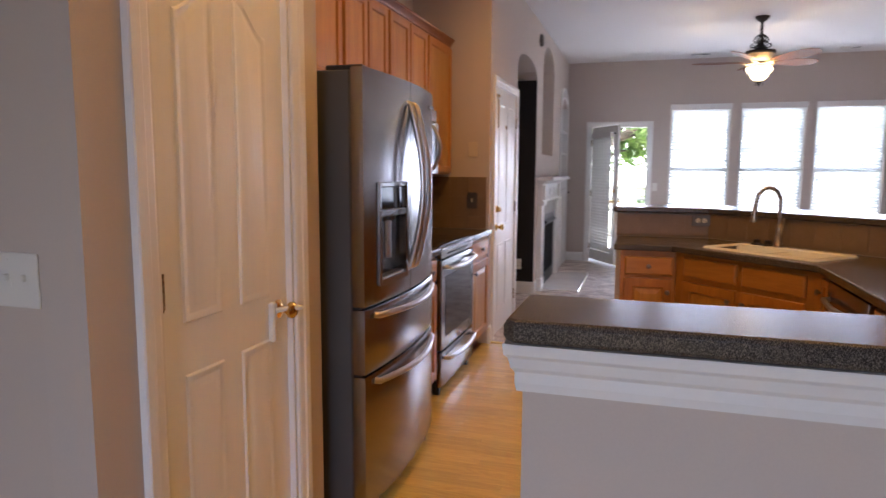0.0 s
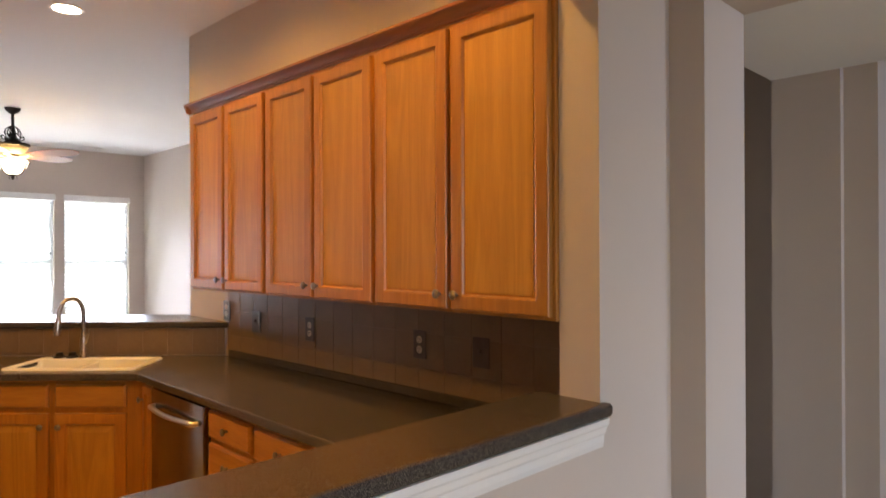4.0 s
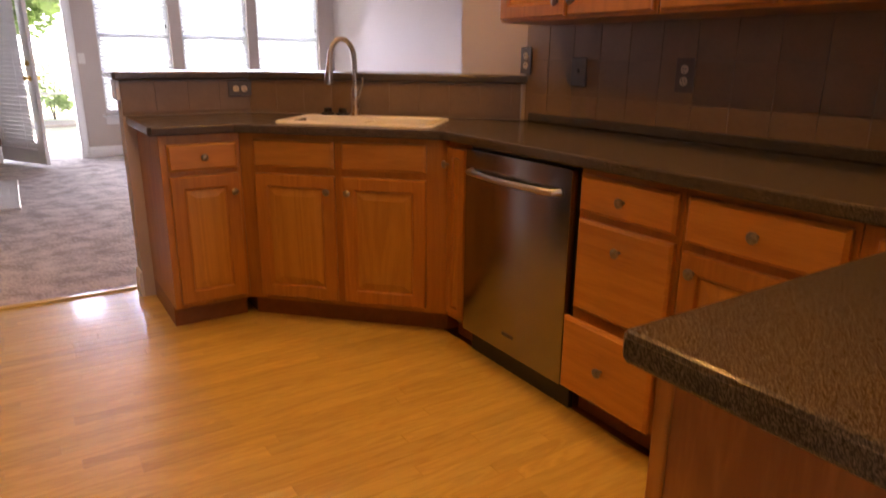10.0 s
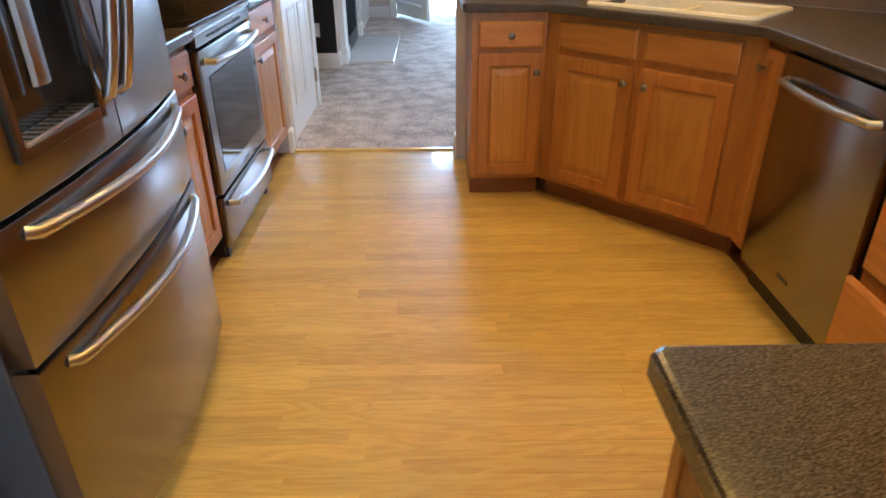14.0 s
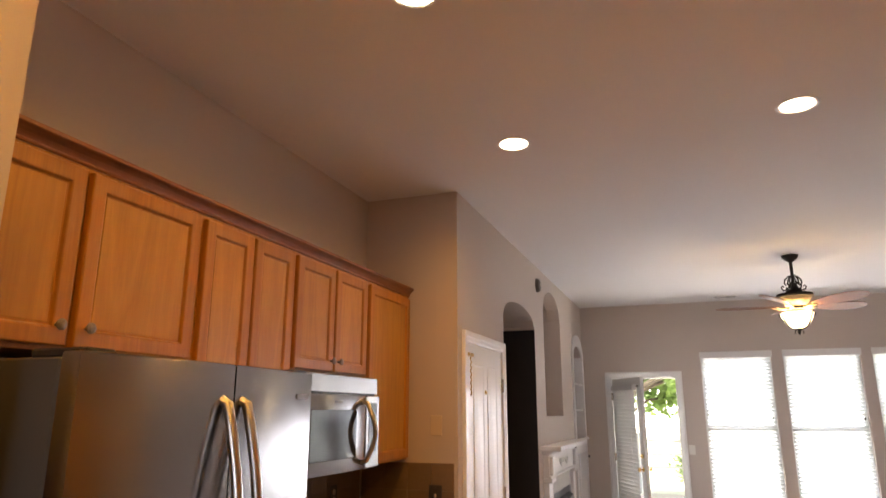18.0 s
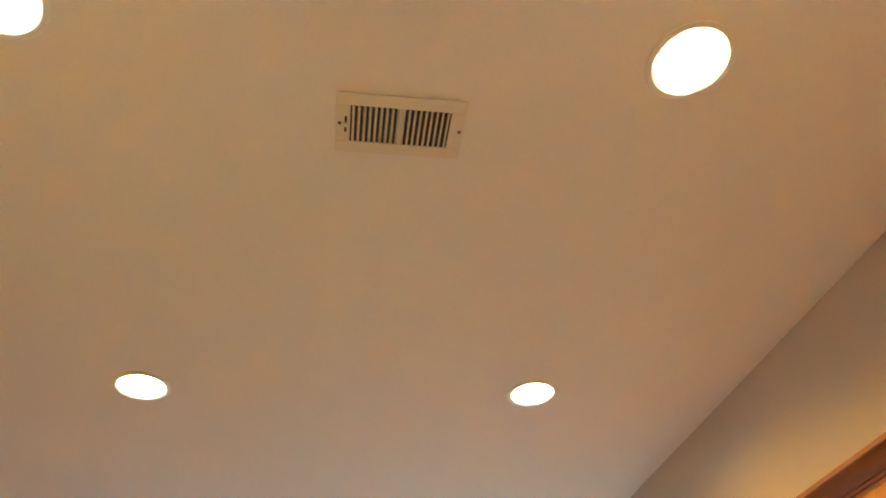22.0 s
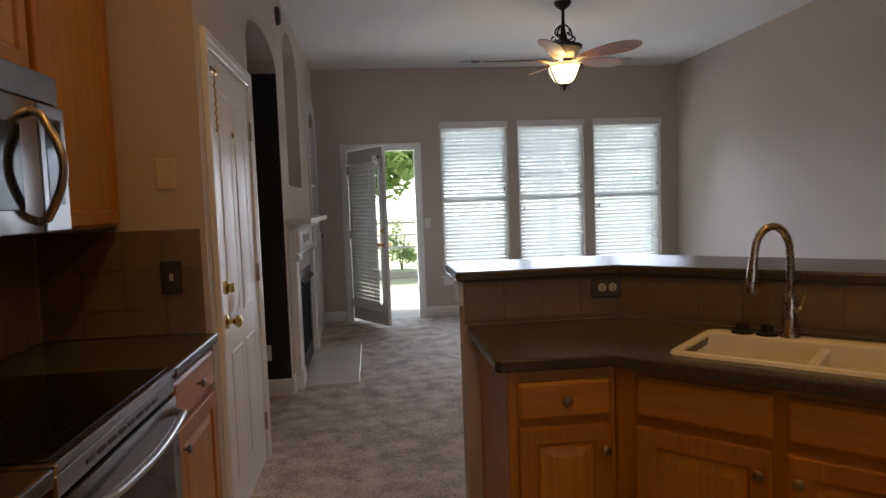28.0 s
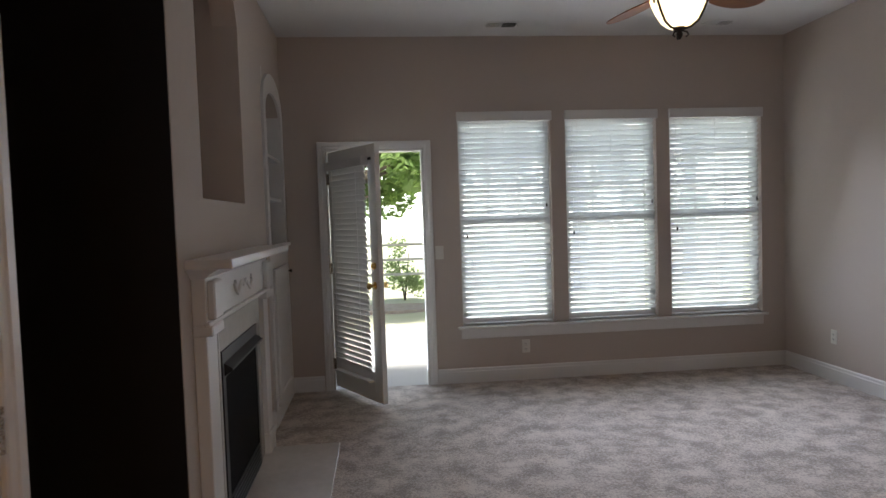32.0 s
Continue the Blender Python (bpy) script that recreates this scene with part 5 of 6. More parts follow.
# ---- plates ----
def plate(name, label, m, w=0.072, h=0.116, mat=PLASTIC, face=PLASTIC, kind="outlet", gang=1):
    ob = thing(name, label, "wall plate", m, world=False)
    part("cover", bx(-w / 2, -0.006, -h / 2, w / 2, -0.0005, h / 2, 0.002), mat, ob)
    for g in range(gang):
        x = (g - (gang - 1) / 2) * 0.046
        if kind == "outlet":
            for z in (-0.021, 0.021):
                f = part("socket", lathe(bmesh.new(), [(0.0165, 0.0), (0.0165, 0.0015), (0.015, 0.002)], 14, Matrix.Translation((x, -0.006, z)) @ pose(0, 0, 0, 90, 0, 0)), face, ob)
                for dx in (-0.006, 0.006):
                    part("slot", bx(x + dx - 0.0012, -0.0092, z - 0.002, x + dx + 0.0012, -0.0075, z + 0.007), SLOT, f)
                part("slot", bx(x - 0.002, -0.0092, z - 0.011, x + 0.002, -0.0075, z - 0.007), SLOT, f)
        elif kind == "switch":
            part("toggle", bx(x - 0.005, -0.017, -0.002, x + 0.005, -0.006, 0.014, 0.002), face, ob)
            part("slot", bx(x - 0.007, -0.0068, -0.014, x + 0.007, -0.0058, 0.014), face, ob)
        part("screw", lathe(bmesh.new(), [(0.003, 0), (0.003, 0.001), (0.002, 0.0014)], 8, Matrix.Translation((x, -0.006, h / 2 - 0.016)) @ pose(0, 0, 0, 90, 0, 0)), mat, ob)
    return ob


plate("light_switch", "white two-gang toggle switch on the dining wall", pose(-1.512, YD0, 1.130, 0, 0, 0), 0.118, 0.118, kind="switch", gang=2)
plate("wall_outlet", "white duplex outlet on the wall under the windows", pose(0.63, YN, 0.30, 0, 0, 0))
plate("light_switch", "white toggle switch beside the patio door", pose(-0.105, YN, 1.15, 0, 0, 0), kind="switch")
plate("wall_outlet", "white duplex outlet low on the plain wall", pose(XR, 5.36, 0.37, 0, 0, -90))
plate("blank_plate", "almond blank cover plate above the tiles", pose(-1.535, YR, 1.535, 0, 0, 0), mat=ALMOND, kind="blank")
plate("light_switch", "dark pewter toggle switch on the tiles", pose(-1.535, YR - 0.012, 1.14, 0, 0, 0), 0.08, 0.125, BRONZE_PLATE, ALMOND, "switch")
plate("wall_outlet", "almond outlet on the tiles behind the range", pose(XKL + 0.012, 0.42, 1.16, 0, 0, 90), mat=BRONZE_PLATE, face=ALMOND)
plate("wall_outlet", "pale outlet low on the black alcove wall", pose(-1.575, 3.005, 0.333, 0, 0, 0), mat=PLASTIC)
plate("bar_outlet", "pewter two-gang outlet lying on the bar tiles", pose(0.138, 0.6125, 1.036, 0, 90, 0), 0.075, 0.12, BRONZE_PLATE, ALMOND)
for y, k in ((-0.753, "switch"), (-1.28, "outlet"), (-2.091, "outlet"), (-2.436, "switch")):
    plate("wall_outlet" if k == "outlet" else "light_switch", "dark pewter cover plate on the tiles", pose(XK - 0.012 + SLANT * (-0.405 - y), y, 1.146, 0, 0, -90 + math.degrees(SLANT)), 0.075 if k == "outlet" else 0.085, 0.12, BRONZE_PLATE, ALMOND if k == "outlet" else BRONZE_PLATE, k)
plate("wall_outlet", "dark pewter outlet at the bar's end", pose(XK - 0.012, -0.412, 1.19, 0, 0, -90), 0.075, 0.12, BRONZE_PLATE, ALMOND)
sd = thing("smoke_alarm", "dark grey round smoke alarm high on the wall", "smoke alarm", pose(XL, 3.17, 2.80, 0, 0, 90), world=False)
part("base", lathe(bmesh.new(), [(0.068, 0.0), (0.068, 0.012), (0.060, 0.03), (0.045, 0.036), (0.01, 0.037)], 22, pose(0, 0, 0, 90, 0, 0)), BRONZE_PLATE, sd, smooth=True)
part("test_button", lathe(bmesh.new(), [(0.010, 0.036), (0.009, 0.041), (0.002, 0.042)], 12, pose(0, 0, 0, 90, 0, 0)), ALMOND, sd)

# ---- ceiling fittings ----
for x in LAMP_X:
    for y in LAMP_Y:
        lo = thing("recessed_light", "lit recessed ceiling downlight with white trim", "downlight", (x, y, CZ), "kitchen downlights", world=False)
        lo.matrix_world = pose(x, y, CZ)
        part("trim_ring", lathe(bmesh.new(), [(0.094, -0.0005), (0.092, -0.003), (0.081, -0.005), (0.076, -0.002)], 28), TRIM, lo, smooth=True)
        part("lens", lathe(bmesh.new(), [(0.076, -0.0015), (0.058, -0.006), (0.02, -0.008), (0.005, -0.008)], 24), DISC, lo, "glowing warm white lens", smooth=True)


def vent(label, x0, y0, x1, y1, mat, n, f=0.022):
    ob = thing("ceiling_vent", label, "air vent", ((x0 + x1) / 2, (y0 + y1) / 2, CZ))
    bm = bmesh.new()
    for q in ((x0, y0, x1, y0 + f), (x0, y1 - f, x1, y1), (x0, y0 + f, x0 + f, y1 - f), (x1 - f, y0 + f, x1, y1 - f), ((x0 + x1) / 2 - 0.006, y0 + f, (x0 + x1) / 2 + 0.006, y1 - f)):
        box(bm, q[0], q[1], CZ - 0.004, q[2], q[3], CZ - 0.0005, 0.0012)
    part("frame", bm, mat, ob)
    part("backing", bx(x0 + f, y0 + f, CZ - 0.002, x1 - f, y1 - f, CZ - 0.0006), SLOT, ob)
    halves = []
    for tilt in (-38, 38):
        me = bpy.data.meshes.new("slat")
        bm = bx(-0.0008, -(y1 - y0) / 2 + f, -0.0035, 0.0008, (y1 - y0) / 2 - f, 0.0035, m=pose(0, 0, 0, 0, tilt, 0))
        bm.to_mesh(me)
        bm.free()
        me.materials.append(mat)
        halves.append(me)
    for i in range(n):
        shared("slat", halves[i >= n / 2], ob, Matrix.Translation((x0 + f + (x1 - x0 - 2 * f) * (i + 0.5) / n, (y0 + y1) / 2, CZ - 0.0046)))
    ym = (y0 + y1) / 2
    part("lever_slot", bx(x0 + f * 0.62, ym - 0.020, CZ - 0.0046, x0 + f * 0.62 + 0.005, ym + 0.022, CZ - 0.0038), SLOT, ob)
    part("damper_lever", bx(x0 + f * 0.62 - 0.004, ym - 0.004, CZ - 0.013, x0 + f * 0.62 + 0.007, ym + 0.004, CZ - 0.0036, 0.001), mat, ob)
    for x in (x0 + f * 0.28, x1 - f * 0.28):
        part("screw", lathe(bmesh.new(), [(0.0045, 0.0), (0.0035, -0.0018), (0.001, -0.0022)], 10, Matrix.Translation((x, ym, CZ - 0.0038))), BRONZE_PLATE, ob, "small dark screw head", smooth=True)


vent("cream louvred supply vent in the kitchen ceiling", -0.262, -2.445, 0.020, -2.285, VENTM, 18, 0.032)
vent("white louvred vent in the ceiling near the windows", 0.285, 5.59, 0.565, 5.755, TRIM, 20)
vent("white louvred vent in the ceiling near the windows", 2.10, 5.56, 2.37, 5.72, TRIM, 20)
vent("white louvred vent in the living room ceiling", 1.96, 1.50, 2.13, 1.78, TRIM, 12)

# ---- ceiling fan ----
FX0, FY0 = 0.86, 3.48
fan = thing("ceiling_fan", "dark bronze ceiling fan with five cherry blades and lit bowl", "ceiling fan", pose(FX0, FY0, 0), world=False)
part("canopy", lathe(bmesh.new(), [(0.070, CZ - 0.0005), (0.068, CZ - 0.02), (0.045, CZ - 0.045), (0.022, CZ - 0.06), (0.015, CZ - 0.065)], 24), IRON, fan, smooth=True)
part("rod", tube(bmesh.new(), [(0, 0, CZ - 0.05), (0, 0, 2.63)], 0.014, 12), IRON, fan, smooth=True)
for k in range(6):
    a = 2 * math.pi * k / 6
    spine = [(0.015, 2.80), (0.035, 2.79), (0.062, 2.765), (0.070, 2.735), (0.060, 2.712), (0.045, 2.718), (0.047, 2.735)]
    low = [(0.018, 2.735), (0.030, 2.69), (0.060, 2.665), (0.092, 2.672), (0.100, 2.695), (0.088, 2.708), (0.076, 2.695)]
    for c in (spine, low):
        part("scroll", tube(bmesh.new(), [(r * math.cos(a), r * math.sin(a), z) for r, z in c], 0.0065, 6), IRON, fan, "curled iron scroll", smooth=True)
part("leaf_collar", lathe(bmesh.new(), [(0.020, 2.70), (0.035, 2.675), (0.060, 2.66), (0.070, 2.645), (0.05, 2.635)], 20), IRON, fan, smooth=True)
part("motor_housing", lathe(bmesh.new(), [(0.06, 2.640), (0.145, 2.632), (0.152, 2.620), (0.148, 2.606), (0.13, 2.600), (0.02, 2.598)], 28), IRON, fan, smooth=True)
part("motor_bowl", lathe(bmesh.new(), [(0.132, 2.602), (0.120, 2.575), (0.095, 2.545), (0.075, 2.525), (0.03, 2.515)], 28), FANBODY, fan, "antique gold motor bowl", smooth=True)
part("blade_hub", lathe(bmesh.new(), [(0.04, 2.525), (0.075, 2.518), (0.080, 2.498), (0.06, 2.485), (0.03, 2.48)], 24), IRON, fan, smooth=True)
for k in range(5):
    a = radians(-46.6 + 72 * k)
    M = Matrix.Rotation(a, 4, "Z") @ Matrix.Translation((0, 0, 2.512))
    bm = tube(bmesh.new(), [(0.06, 0, 0), (0.11, 0.0, -0.012), (0.15, 0.012, 0.0), (0.20, 0.010, 0.004)], [0.012, 0.010, 0.010, 0.006], 8)
    tube(bm, [(0.11, 0.0, -0.012), (0.14, -0.025, -0.002), (0.19, -0.022, 0.003)], [0.008, 0.008, 0.005], 8)
    bmesh.ops.transform(bm, matrix=M, verts=bm.verts)
    part("blade_arm", bm, FANBODY, fan, "scrolled gold blade arm", smooth=True)
    out = []
    for i in range(25):
        s = 0.5 - 0.5 * math.cos(math.pi * i / 24)
        x = 0.155 + 0.515 * s
        out.append((x, (0.030 + 0.060 * math.sin(math.pi * 0.5 * min(1, s / 0.62))) * (1 if s < 0.62 else math.sqrt(max(0.0, 1 - ((s - 0.62) / 0.38) ** 2.2)))))
    pts = [(x, -y) for x, y in out] + [(x, y) for x, y in out[-2::-1]]
    bm = prism(bmesh.new(), pts, 0.004, 0.010)
    bmesh.ops.transform(bm, matrix=M @ pose(0, 0, 0, -14, -2, 0), verts=bm.verts)
    part("blade", bm, BLADE, fan, "leaf-shaped cherry blade")
part("light_fitter", lathe(bmesh.new(), [(0.030, 2.487), (0.050, 2.482), (0.052, 2.474), (0.02, 2.47)], 24), IRON, fan, smooth=True)
part("glass_bowl", lathe(bmesh.new(), [(0.136, 2.463), (0.130, 2.445), (0.112, 2.40), (0.085, 2.355), (0.055, 2.330), (0.02, 2.324), (0.05, 2.334), (0.082, 2.359), (0.108, 2.402), (0.126, 2.445), (0.132, 2.463)], 28, caps=False), BOWL, fan, "glowing amber glass bowl", smooth=True)
for k in range(3):
    a = radians(80 + 120 * k)
    part("bowl_strap", tube(bmesh.new(), [(r * math.cos(a), r * math.sin(a), z) for r, z in ((0.158, 2.425), (0.160, 2.445), (0.148, 2.465), (0.137, 2.445), (0.117, 2.395), (0.090, 2.346), (0.055, 2.322), (0.02, 2.316))], 0.006, 6), IRON, fan, smooth=True)
    part("finial_leaf", tube(bmesh.new(), [(0.01 * math.cos(a), 0.01 * math.sin(a), 2.31), (0.035 * math.cos(a), 0.035 * math.sin(a), 2.30), (0.042 * math.cos(a), 0.042 * math.sin(a), 2.285), (0.03 * math.cos(a), 0.03 * math.sin(a), 2.278)], 0.004, 6), IRON, fan, smooth=True)
part("finial", lathe(bmesh.new(), [(0.03, 2.325), (0.026, 2.312), (0.012, 2.305), (0.016, 2.292), (0.010, 2.278), (0.003, 2.268)], 14), IRON, fan, smooth=True)

# ---- fireplace ----
fp = thing("fireplace", "white painted fireplace surround with mantel shelf and dark firebox", "fireplace", pose(XL, 3.915, 0, 0, 0, 90), world=False)
for s in (-1, 1):
    leg = part("pilaster", bx(s * 0.66 - 0.085, -0.055, 0.02, s * 0.66 + 0.085, -0.0005, 1.02, 0.004), TRIM, fp)
    part("plinth", bx(s * 0.66 - 0.095, -0.068, 0.0, s * 0.66 + 0.095, -0.0005, 0.15, 0.006), TRIM, leg)
    part("capital", bx(s * 0.66 - 0.098, -0.085, 0.985, s * 0.66 + 0.098, -0.0005, 1.03, 0.006), TRIM, leg)
    part("inner_bead", bx(s * 0.575 - 0.008, -0.06, 0.03, s * 0.575 + 0.008, -0.05, 0.985, 0.003), TRIM, leg)
part("frieze", bx(-0.745, -0.058, 1.03, 0.745, -0.0005, 1.235, 0.003), TRIM, fp)
part("header_bead", bx(-0.76, -0.074, 1.022, 0.76, -0.05, 1.046, 0.005), TRIM, fp)
for s in (-1, 1):
    part("corbel", bx(s * 0.66 - 0.07, -0.092, 1.05, s * 0.66 + 0.07, -0.056, 1.215, 0.008), TRIM, fp)
sp = [(0.0, -0.06, 1.13), (0.05, -0.063, 1.155), (0.10, -0.063, 1.13), (0.15, -0.063, 1.10), (0.20, -0.063, 1.125), (0.225, -0.063, 1.155), (0.205, -0.063, 1.165), (0.195, -0.063, 1.148)]
for s in (-1, 1):
    part("applique", tube(bmesh.new(), [(s * x, y, z) for x, y, z in sp], 0.009, 6), TRIM, fp, "carved scroll on the frieze", smooth=True)
bm = loft(bmesh.new(), [[(x0 * q, -d, z) for x0, d, z in ((-0.745, 0.058, 1.225), (-0.77, 0.085, 1.245), (-0.80, 0.125, 1.265), (-0.81, 0.135, 1.27))] + [(x0 * q, -0.0005, z) for x0, z in ((-0.81, 1.27), (-0.745, 1.225))] for q in (1, -1)])
part("bed_moulding", bm, TRIM, fp)
part("mantel_shelf", bx(-0.835, -0.19, 1.268, 0.835, -0.0005, 1.308, 0.007, seg=2), TRIM, fp)
bm = bmesh.new()
box(bm, -0.565, -0.03, 0.02, -0.43, -0.0005, 1.02)
box(bm, 0.43, -0.03, 0.02, 0.565, -0.0005, 1.02)
box(bm, -0.43, -0.03, 0.86, 0.43, -0.0005, 1.02)
part("slip", bm, MARBLE, fp, "pale polished marble slip")
bm = bmesh.new()
box(bm, -0.43, -0.036, 0.02, -0.375, -0.0005, 0.86), box(bm, 0.375, -0.036, 0.02, 0.43, -0.0005, 0.86)
box(bm, -0.375, -0.036, 0.73, 0.375, -0.0005, 0.86), box(bm, -0.375, -0.036, 0.02, 0.375, -0.0005, 0.16)
part("firebox_frame", bm, BLACK, fp, "black metal firebox frame")
part("smoke_hood", loft(bmesh.new(), [[(x, -0.036, 0.74), (x, -0.075, 0.765), (x, -0.075, 0.775), (x, -0.036, 0.80)] for x in (-0.40, 0.40)]), BLACK, fp, "black metal hood lip")
for i in range(5):
    part("louvre", bx(-0.36, -0.044, 0.035 + 0.025 * i, 0.36, -0.035, 0.047 + 0.025 * i, 0.002), BLACK, fp)
part("fire_glass", bx(-0.375, -0.030, 0.16, 0.375, -0.0006, 0.73), SOOT, fp, "dark firebox glass")
setting("hearth", bx(XL + 0.001, 3.19, 0.004, -0.918, 4.60, 0.026, 0.003), MARBLE, "pale polished stone hearth slab on the carpet", "hearth")

# ---- built-in shelves ----
bi = thing("built_in_shelves", "white built-in arched bookcase over a panelled cupboard", "bookcase", pose(XL, 5.51, 0, 0, 0, 90), world=False)
n = 16
outer = [(-0.45, 0.0)] + [(-0.45 * math.cos(math.pi * i / n), 2.30 + 0.26 * math.sin(math.pi * i / n)) for i in range(n + 1)] + [(0.45, 0.0)]
inner = [(-0.36, 0.0)] + [(-0.36 * math.cos(math.pi * i / n), 2.26 + 0.16 * math.sin(math.pi * i / n)) for i in range(n + 1)] + [(0.36, 0.0)]
bm = bmesh.new()
for i in range(len(outer) - 1):
    q = [outer[i], outer[i + 1], inner[i + 1], inner[i]]
    f = [bm.verts.new((x, y, z)) for y in (-0.020, -0.0005) for x, z in q]
    for c in ((0, 1, 2, 3), (7, 6, 5, 4), (0, 4, 5, 1), (3, 2, 6, 7)):
        bm.faces.new([f[k] for k in c])
part("face_frame", bm, TRIM, bi)
bm = bmesh.new()
box(bm, -0.378, 0.0, 0.12, -0.362, 0.30, 2.55), box(bm, 0.362, 0.0, 0.12, 0.378, 0.30, 2.55)
box(bm, -0.362, 0.285, 0.12, 0.362, 0.30, 2.55), box(bm, -0.378, 0.145, 2.43, 0.378, 0.30, 2.46)
part("carcass", bm, TRIM, bi)
for z in (1.63, 1.945):
    part("shelf", bx(-0.361, 0.002, z - 0.011, 0.361, 0.284, z + 0.011, 0.002), TRIM, bi)
part("ledge", bx(-0.47, -0.045, 1.262, 0.47, -0.0005, 1.290, 0.006, seg=2), TRIM, bi)
part("frieze", bx(-0.36, -0.018, 1.12, 0.36, 0.02, 1.262, 0.002), TRIM, bi)
d = cabinet_door(bi, 0.70, 0.985, 0.02, mats=(TRIM, TRIM), name="cupboard_door", stile=0.075)
d.matrix_basis = Matrix.Translation((-0.35, -0.018, 0.125))
part("knob", lathe(bmesh.new(), KNOB, 10, Matrix.Translation((0.30, -0.038, 1.06)) @ pose(0, 0, 0, 90, 0, 0)), IRON, bi, "small dark knob", smooth=True)
part("plinth", bx(-0.46, -0.024, 0.0, 0.46, -0.0005, 0.115, 0.004), TRIM, bi)

# threshold strip between wood and carpet
setting("threshold", bx(-1.40, 0.775, -0.002, -0.41, 0.815, 0.010, 0.004), PLANK, "narrow oak threshold strip at the carpet's edge", "threshold")

# ---- outdoors ----
setting("ground", bx(-60, 6.14, -0.4, 60, 90, -0.10), GRASSM, "sunlit lawn behind the house", "ground")
setting("patio", bx(-4, 6.14, -0.099, 5, 9.2, -0.03, 0.01), CONCRETE, "pale concrete patio outside the door", "patio")
setting("mulch_bed", prism(bmesh.new(), [(-0.6 + 1.1 * math.cos(t) * (1 + 0.15 * math.sin(3 * t)), 11.6 + 0.5 * math.sin(t)) for t in [2 * math.pi * k / 24 for k in range(24)]], -0.099, -0.05), MULCH, "brown mulch bed round the shrubs", "planting bed")
rail = thing("fence", "pale three-rail garden fence", "fence", (0, 12.4, -0.1))
for x in range(-7, 9, 2):
    part("post", bx(x * 1.2 - 0.045, 12.36, -0.1, x * 1.2 + 0.045, 12.45, 1.15, 0.006), CONCRETE, rail)
for z in (0.45, 0.72, 0.99):
    part("rail", bx(-8.4, 12.33, z - 0.022, 9.6, 12.36, z + 0.022, 0.004), CONCRETE, rail)


def leaves(name, mat, centres, n, size, parent, seed, label=""):
    """Many small folded leaves scattered in clumps round the centres (x, y, z, radius)."""
    rnd = random.Random(seed)
    vs, fs = [], []
    for i in range(n):
        cx, cy, cz, r = rnd.choice(centres)
        d = Vector((rnd.gauss(0, 1), rnd.gauss(0, 1), rnd.gauss(0, 0.8))).normalized() * r * (rnd.random() ** 0.45)
        c = Vector((cx, cy, cz)) + d
        s = size * rnd.uniform(0.6, 1.3)
        q = Euler((rnd.uniform(-0.9, 0.9), rnd.uniform(-0.9, 0.9), rnd.uniform(0, 6.28))).to_matrix()
        k = len(vs)
        for p in ((0, -s, 0), (s * 0.62, -s * 0.1, s * 0.16), (0, s, 0), (-s * 0.62, -s * 0.1, s * 0.16)):
            vs.append(tuple(c + q @ Vector(p)))
        fs += [(k, k + 1, k + 2), (k, k + 2, k + 3)]
    me = bpy.data.meshes.new(name)
    me.from_pydata(vs, [], fs)
    me.materials.append(mat)
    ob = new(name, me)
    ob.parent = parent
    ob.matrix_parent_inverse = INV.get(parent, Matrix())
    if label:
        ob["label"] = label
    return ob


def tree(x, y, h, r, seed, n, low, over=0):
    rnd = random.Random(seed)
    ob = thing("tree", "leafy green maple tree in the garden", "tree", (x, y, -0.1), "garden trees")
    bm = tube(bmesh.new(), [(x, y, -0.12), (x + 0.05, y, h * 0.3), (x - 0.05, y + 0.05, h * 0.6), (x, y, h * 0.92)], [0.17, 0.13, 0.08, 0.02], 10)
    cs = []
    for k in range(15):
        a, z = rnd.uniform(0, 6.28), rnd.uniform(low, h * 0.9)
        q = r * rnd.uniform(0.45, 1.0) * (1 - 0.45 * (z - low) / max(0.1, h - low))
        e = (x + q * math.cos(a), y + q * math.sin(a), z + rnd.uniform(-0.1, 0.3))
        tube(bm, [(x, y, z * 0.75), (x + q * 0.5 * math.cos(a), y + q * 0.5 * math.sin(a), z * 0.92), e], [0.05, 0.03, 0.01], 6)
        cs.append((*e, rnd.uniform(0.45, 0.85)))
    for k in range(over):
        a, z, q = rnd.uniform(-0.7, 0.7), rnd.uniform(low + 0.25, low + 1.4), r * rnd.uniform(0.45, 0.9)
        e = (x + q * math.cos(a), y + q * math.sin(a), z)
        tube(bm, [(x, y, z * 0.8), (x + q * 0.5 * math.cos(a), y + q * 0.5 * math.sin(a), z * 0.97), e], [0.045, 0.028, 0.01], 6)
        cs.append((*e, rnd.uniform(0.4, 0.65)))
    part("trunk", bm, BARK, ob, "grey trunk and limbs")
    leaves("crown", LEAF, cs, n, 0.085, ob, seed + 1)


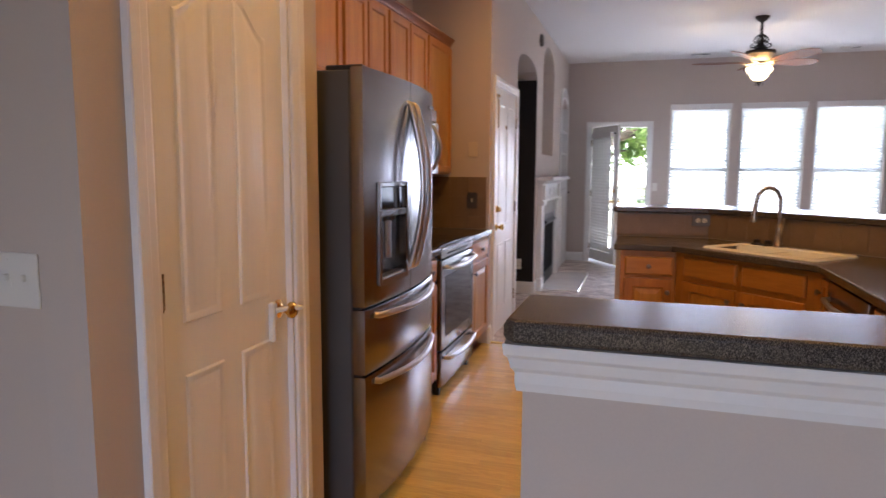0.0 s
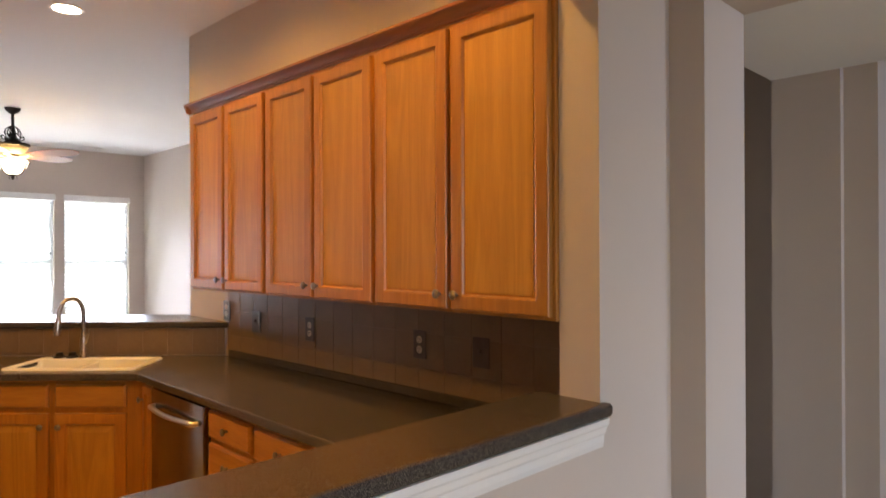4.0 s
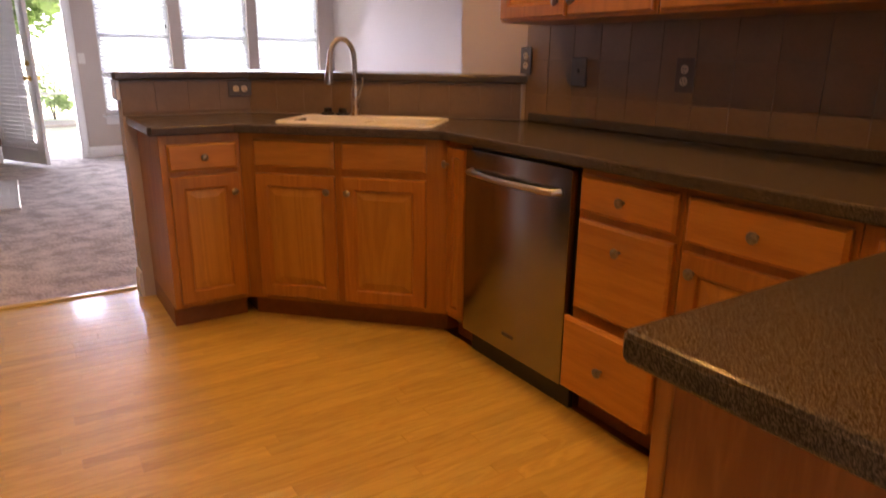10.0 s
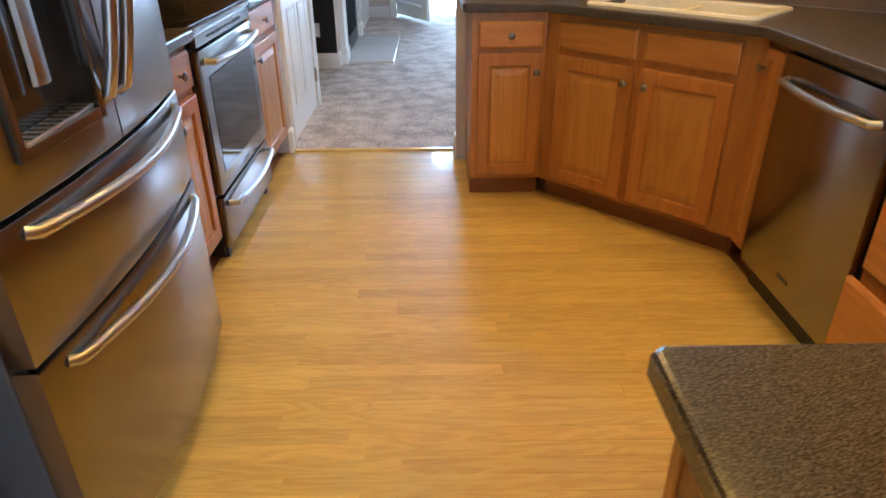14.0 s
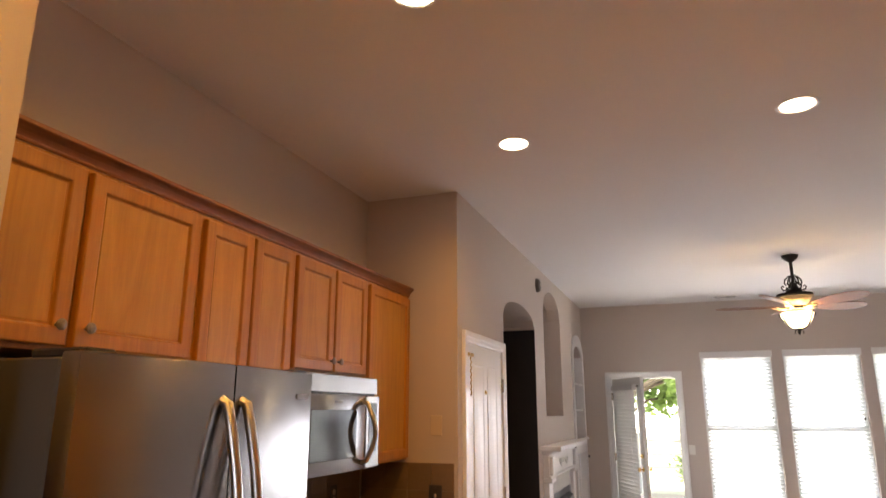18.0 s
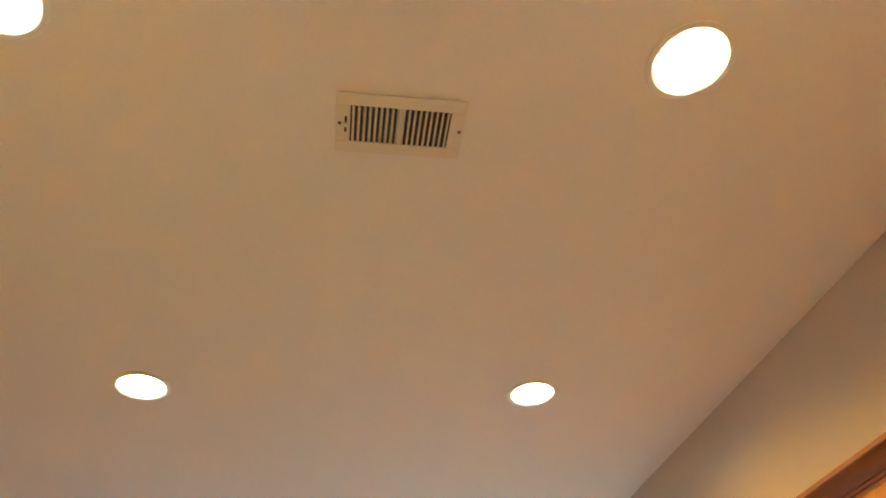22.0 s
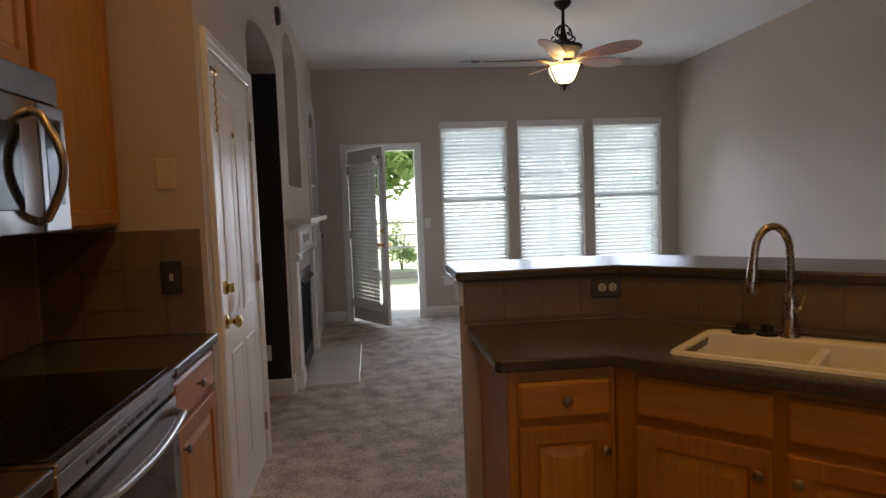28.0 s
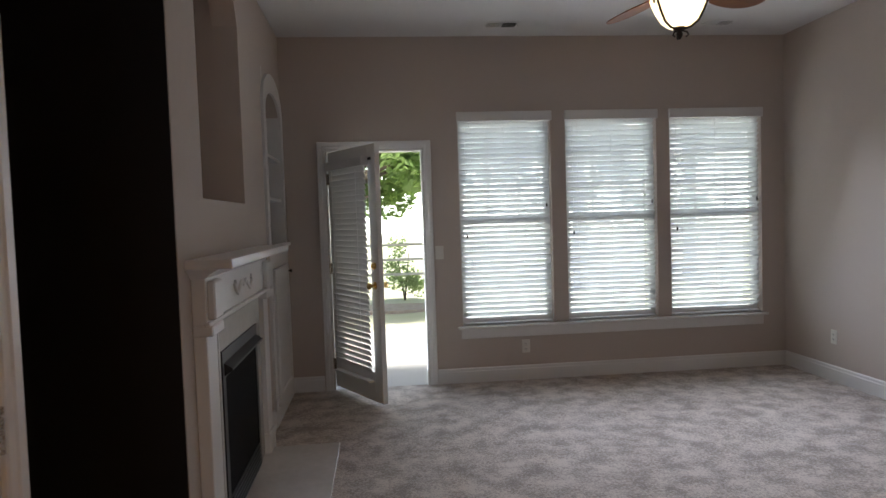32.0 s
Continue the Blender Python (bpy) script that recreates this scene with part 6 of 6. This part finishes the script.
tree(-1.3, 10.8, 5.2, 2.1, 11, 15000, 1.95, 9)
tree(3.6, 13.8, 6.0, 2.4, 12, 4200, 1.3)
tree(5.0, 18.5, 7.0, 2.8, 13, 3600, 1.2)
tree(6.6, 15.0, 6.5, 2.6, 14, 3600, 1.2)
for x, y, h, s in ((-0.15, 12.9, 1.15, 31), (1.3, 13.2, 1.0, 32), (-1.6, 13.1, 0.9, 33)):
    sh = thing("shrub", "rounded green garden shrub behind the fence", "shrub", (x, y, -0.1), "garden shrubs")
    rnd = random.Random(s)
    part("stems", tube(tube(bmesh.new(), [(x, y, -0.11), (x + 0.1, y, h * 0.7)], [0.02, 0.006], 6), [(x, y, -0.11), (x - 0.12, y + 0.05, h * 0.7)], [0.02, 0.006], 6), BARK, sh)
    leaves("foliage", HEDGE, [(x + rnd.uniform(-0.28, 0.28), y + rnd.uniform(-0.2, 0.2), rnd.uniform(0.15, h * 0.85), 0.22) for _ in range(9)], 1500, 0.035, sh, s)
# self-lit sheet added beyond the garden, for the distance's white glare
GLOW_SHEET = plain("glowing_white_sheet", (0.95, 1.0, 0.97), 1.0, emit=2.2)
setting("backdrop", bx(-90, 70, -0.1, 90, 70.2, 16), GLOW_SHEET, "added glowing white sheet for the glare beyond the garden", "backdrop")


# ---- pieces of walls and floors ----
def piece_mesh(name, w, h, t, mat, bev):
    """A flat piece lying in x and z, its face at -y, with a slightly eased edge."""
    me = bpy.data.meshes.new(name)
    bm = loft(bmesh.new(), [rect(0, 0, w, h, 0), rect(0, 0, w, h, t - bev), rect(bev, bev, w - bev, h - bev, t)])
    bmesh.ops.recalc_face_normals(bm, faces=bm.faces)
    bm.to_mesh(me)
    bm.free()
    me.materials.append(mat)
    return me


TILE_MESHES = {}


def tiles(name, label, m, length, z0, z1, s=0.152, gap=0.0024, t=0.007, start=0.0):
    """A tiled backsplash: x along the wall, face at -y; rows run down from z1."""
    wallp = thing(name, label, "backsplash", m, world=False, kind="structure")
    part("grout_bed", bx(0, -0.0045, z0, length, -0.0008, z1), GROUT, wallp)
    z = z1
    while z > z0 + 0.02:
        zb = max(z0, z - s)
        x = -start
        while x < length - 0.01:
            xa, xb = max(0, x), min(length, x + s)
            key = (round(xb - xa, 3), round(z - zb, 3))
            if key not in TILE_MESHES:
                TILE_MESHES[key] = piece_mesh("tile", key[0] - gap, key[1] - gap, t, TILE, 0.001)
            shared("tile", TILE_MESHES[key], wallp, Matrix.Translation((xa + gap / 2, -0.001, zb + gap / 2)))
            x += s
        z = zb
    return wallp


tiles("backsplash_right", "tan square ceramic tile backsplash under the wall cabinets", pose(XK, -0.405, 0, 0, 0, -90 + math.degrees(SLANT)), 2.52, 0.916, 1.347)
tiles("backsplash_left", "tan square ceramic tile backsplash behind the range", pose(XKL, -1.17, 0, 0, 0, 90), 1.92, 0.916, 1.343)
tiles("backsplash_return", "tan square ceramic tile backsplash at the counter's end", pose(XKL + 0.012, YR, 0, 0, 0, 0), 0.595, 0.916, 1.322)
tiles("backsplash_bar", "tan square ceramic tile strip under the raised bar", pose(-0.423, 0.625, 0, 0, 0, 0), 0.612, 0.916, 1.082)
tiles("backsplash_bar_angled", "tan square ceramic tile strip behind the sink", pose(0.192, 0.622, 0, 0, 0, -45), 1.412, 0.916, 1.082)

# oak strip floor of the kitchen, laid across
rnd = random.Random(77)
PW = 0.0572
fl = thing("kitchen_floor", "glossy honey oak strip flooring", "wood floor", (-0.4, -1.2, -0.014), kind="structure")
PLANKS = {}
loose_v, loose_f = [], []


def strip(x0, x1, y, near):
    w = round(x1 - x0, 3)
    if near:
        if w not in PLANKS:
            me = bpy.data.meshes.new("plank")
            bm = loft(bmesh.new(), [[(0, 0, -0.013), (w, 0, -0.013), (w, PW, -0.013), (0, PW, -0.013)], [(0, 0, -0.0011), (w, 0, -0.0011), (w, PW, -0.0011), (0, PW, -0.0011)], [(0.0007, 0.0007, 0), (w - 0.0007, 0.0007, 0), (w - 0.0007, PW - 0.0007, 0), (0.0007, PW - 0.0007, 0)]])
            bmesh.ops.recalc_face_normals(bm, faces=bm.faces)
            bm.to_mesh(me)
            bm.free()
            me.materials.append(PLANK)
            PLANKS[w] = me
        shared("plank", PLANKS[w], fl, Matrix.Translation((x0, y, rnd.uniform(-0.0004, 0.0))))
    else:
        k = len(loose_v)
        e = 0.0007
        loose_v.extend([(x0 + e, y + e, 0), (x1 - e, y + e, 0), (x1 - e, y + PW - e, 0), (x0 + e, y + PW - e, 0), (x0, y, -0.012), (x1, y, -0.012), (x1, y + PW, -0.012), (x0, y + PW, -0.012)])
        loose_f.extend([(k, k + 1, k + 2, k + 3), (k, k + 4, k + 5, k + 1), (k + 1, k + 5, k + 6, k + 2), (k + 2, k + 6, k + 7, k + 3), (k + 3, k + 7, k + 4, k)])


LENS = (0.45, 0.6, 0.75, 0.9, 1.05, 1.2, 1.5)
y = 0.80 - PW
while y > -7.4:
    near = y > -3.2
    xa, xb = (-1.44, 0.66) if near else (-3.6, 5.3)
    x = xa
    first = True
    while x < xb - 0.02:
        w = rnd.choice(LENS) * (rnd.uniform(0.3, 1.0) if first else 1.0)
        w = round(w * 20) / 20
        x1 = min(xb, x + max(0.15, w))
        if xb - x1 < 0.12:
            x1 = xb
        strip(x, x1, y, near)
        x, first = x1, False
    y -= PW
# edges under cabinets and walls, and the strips of the rooms behind, joined
me = bpy.data.meshes.new("far_strips")
me.from_pydata(loose_v, [], loose_f)
me.materials.append(PLANK)
fs = new("far_strips", me)
tagged(fs, "honey oak strip flooring of the dining room and foyer", "wood floor", kind="stuff")
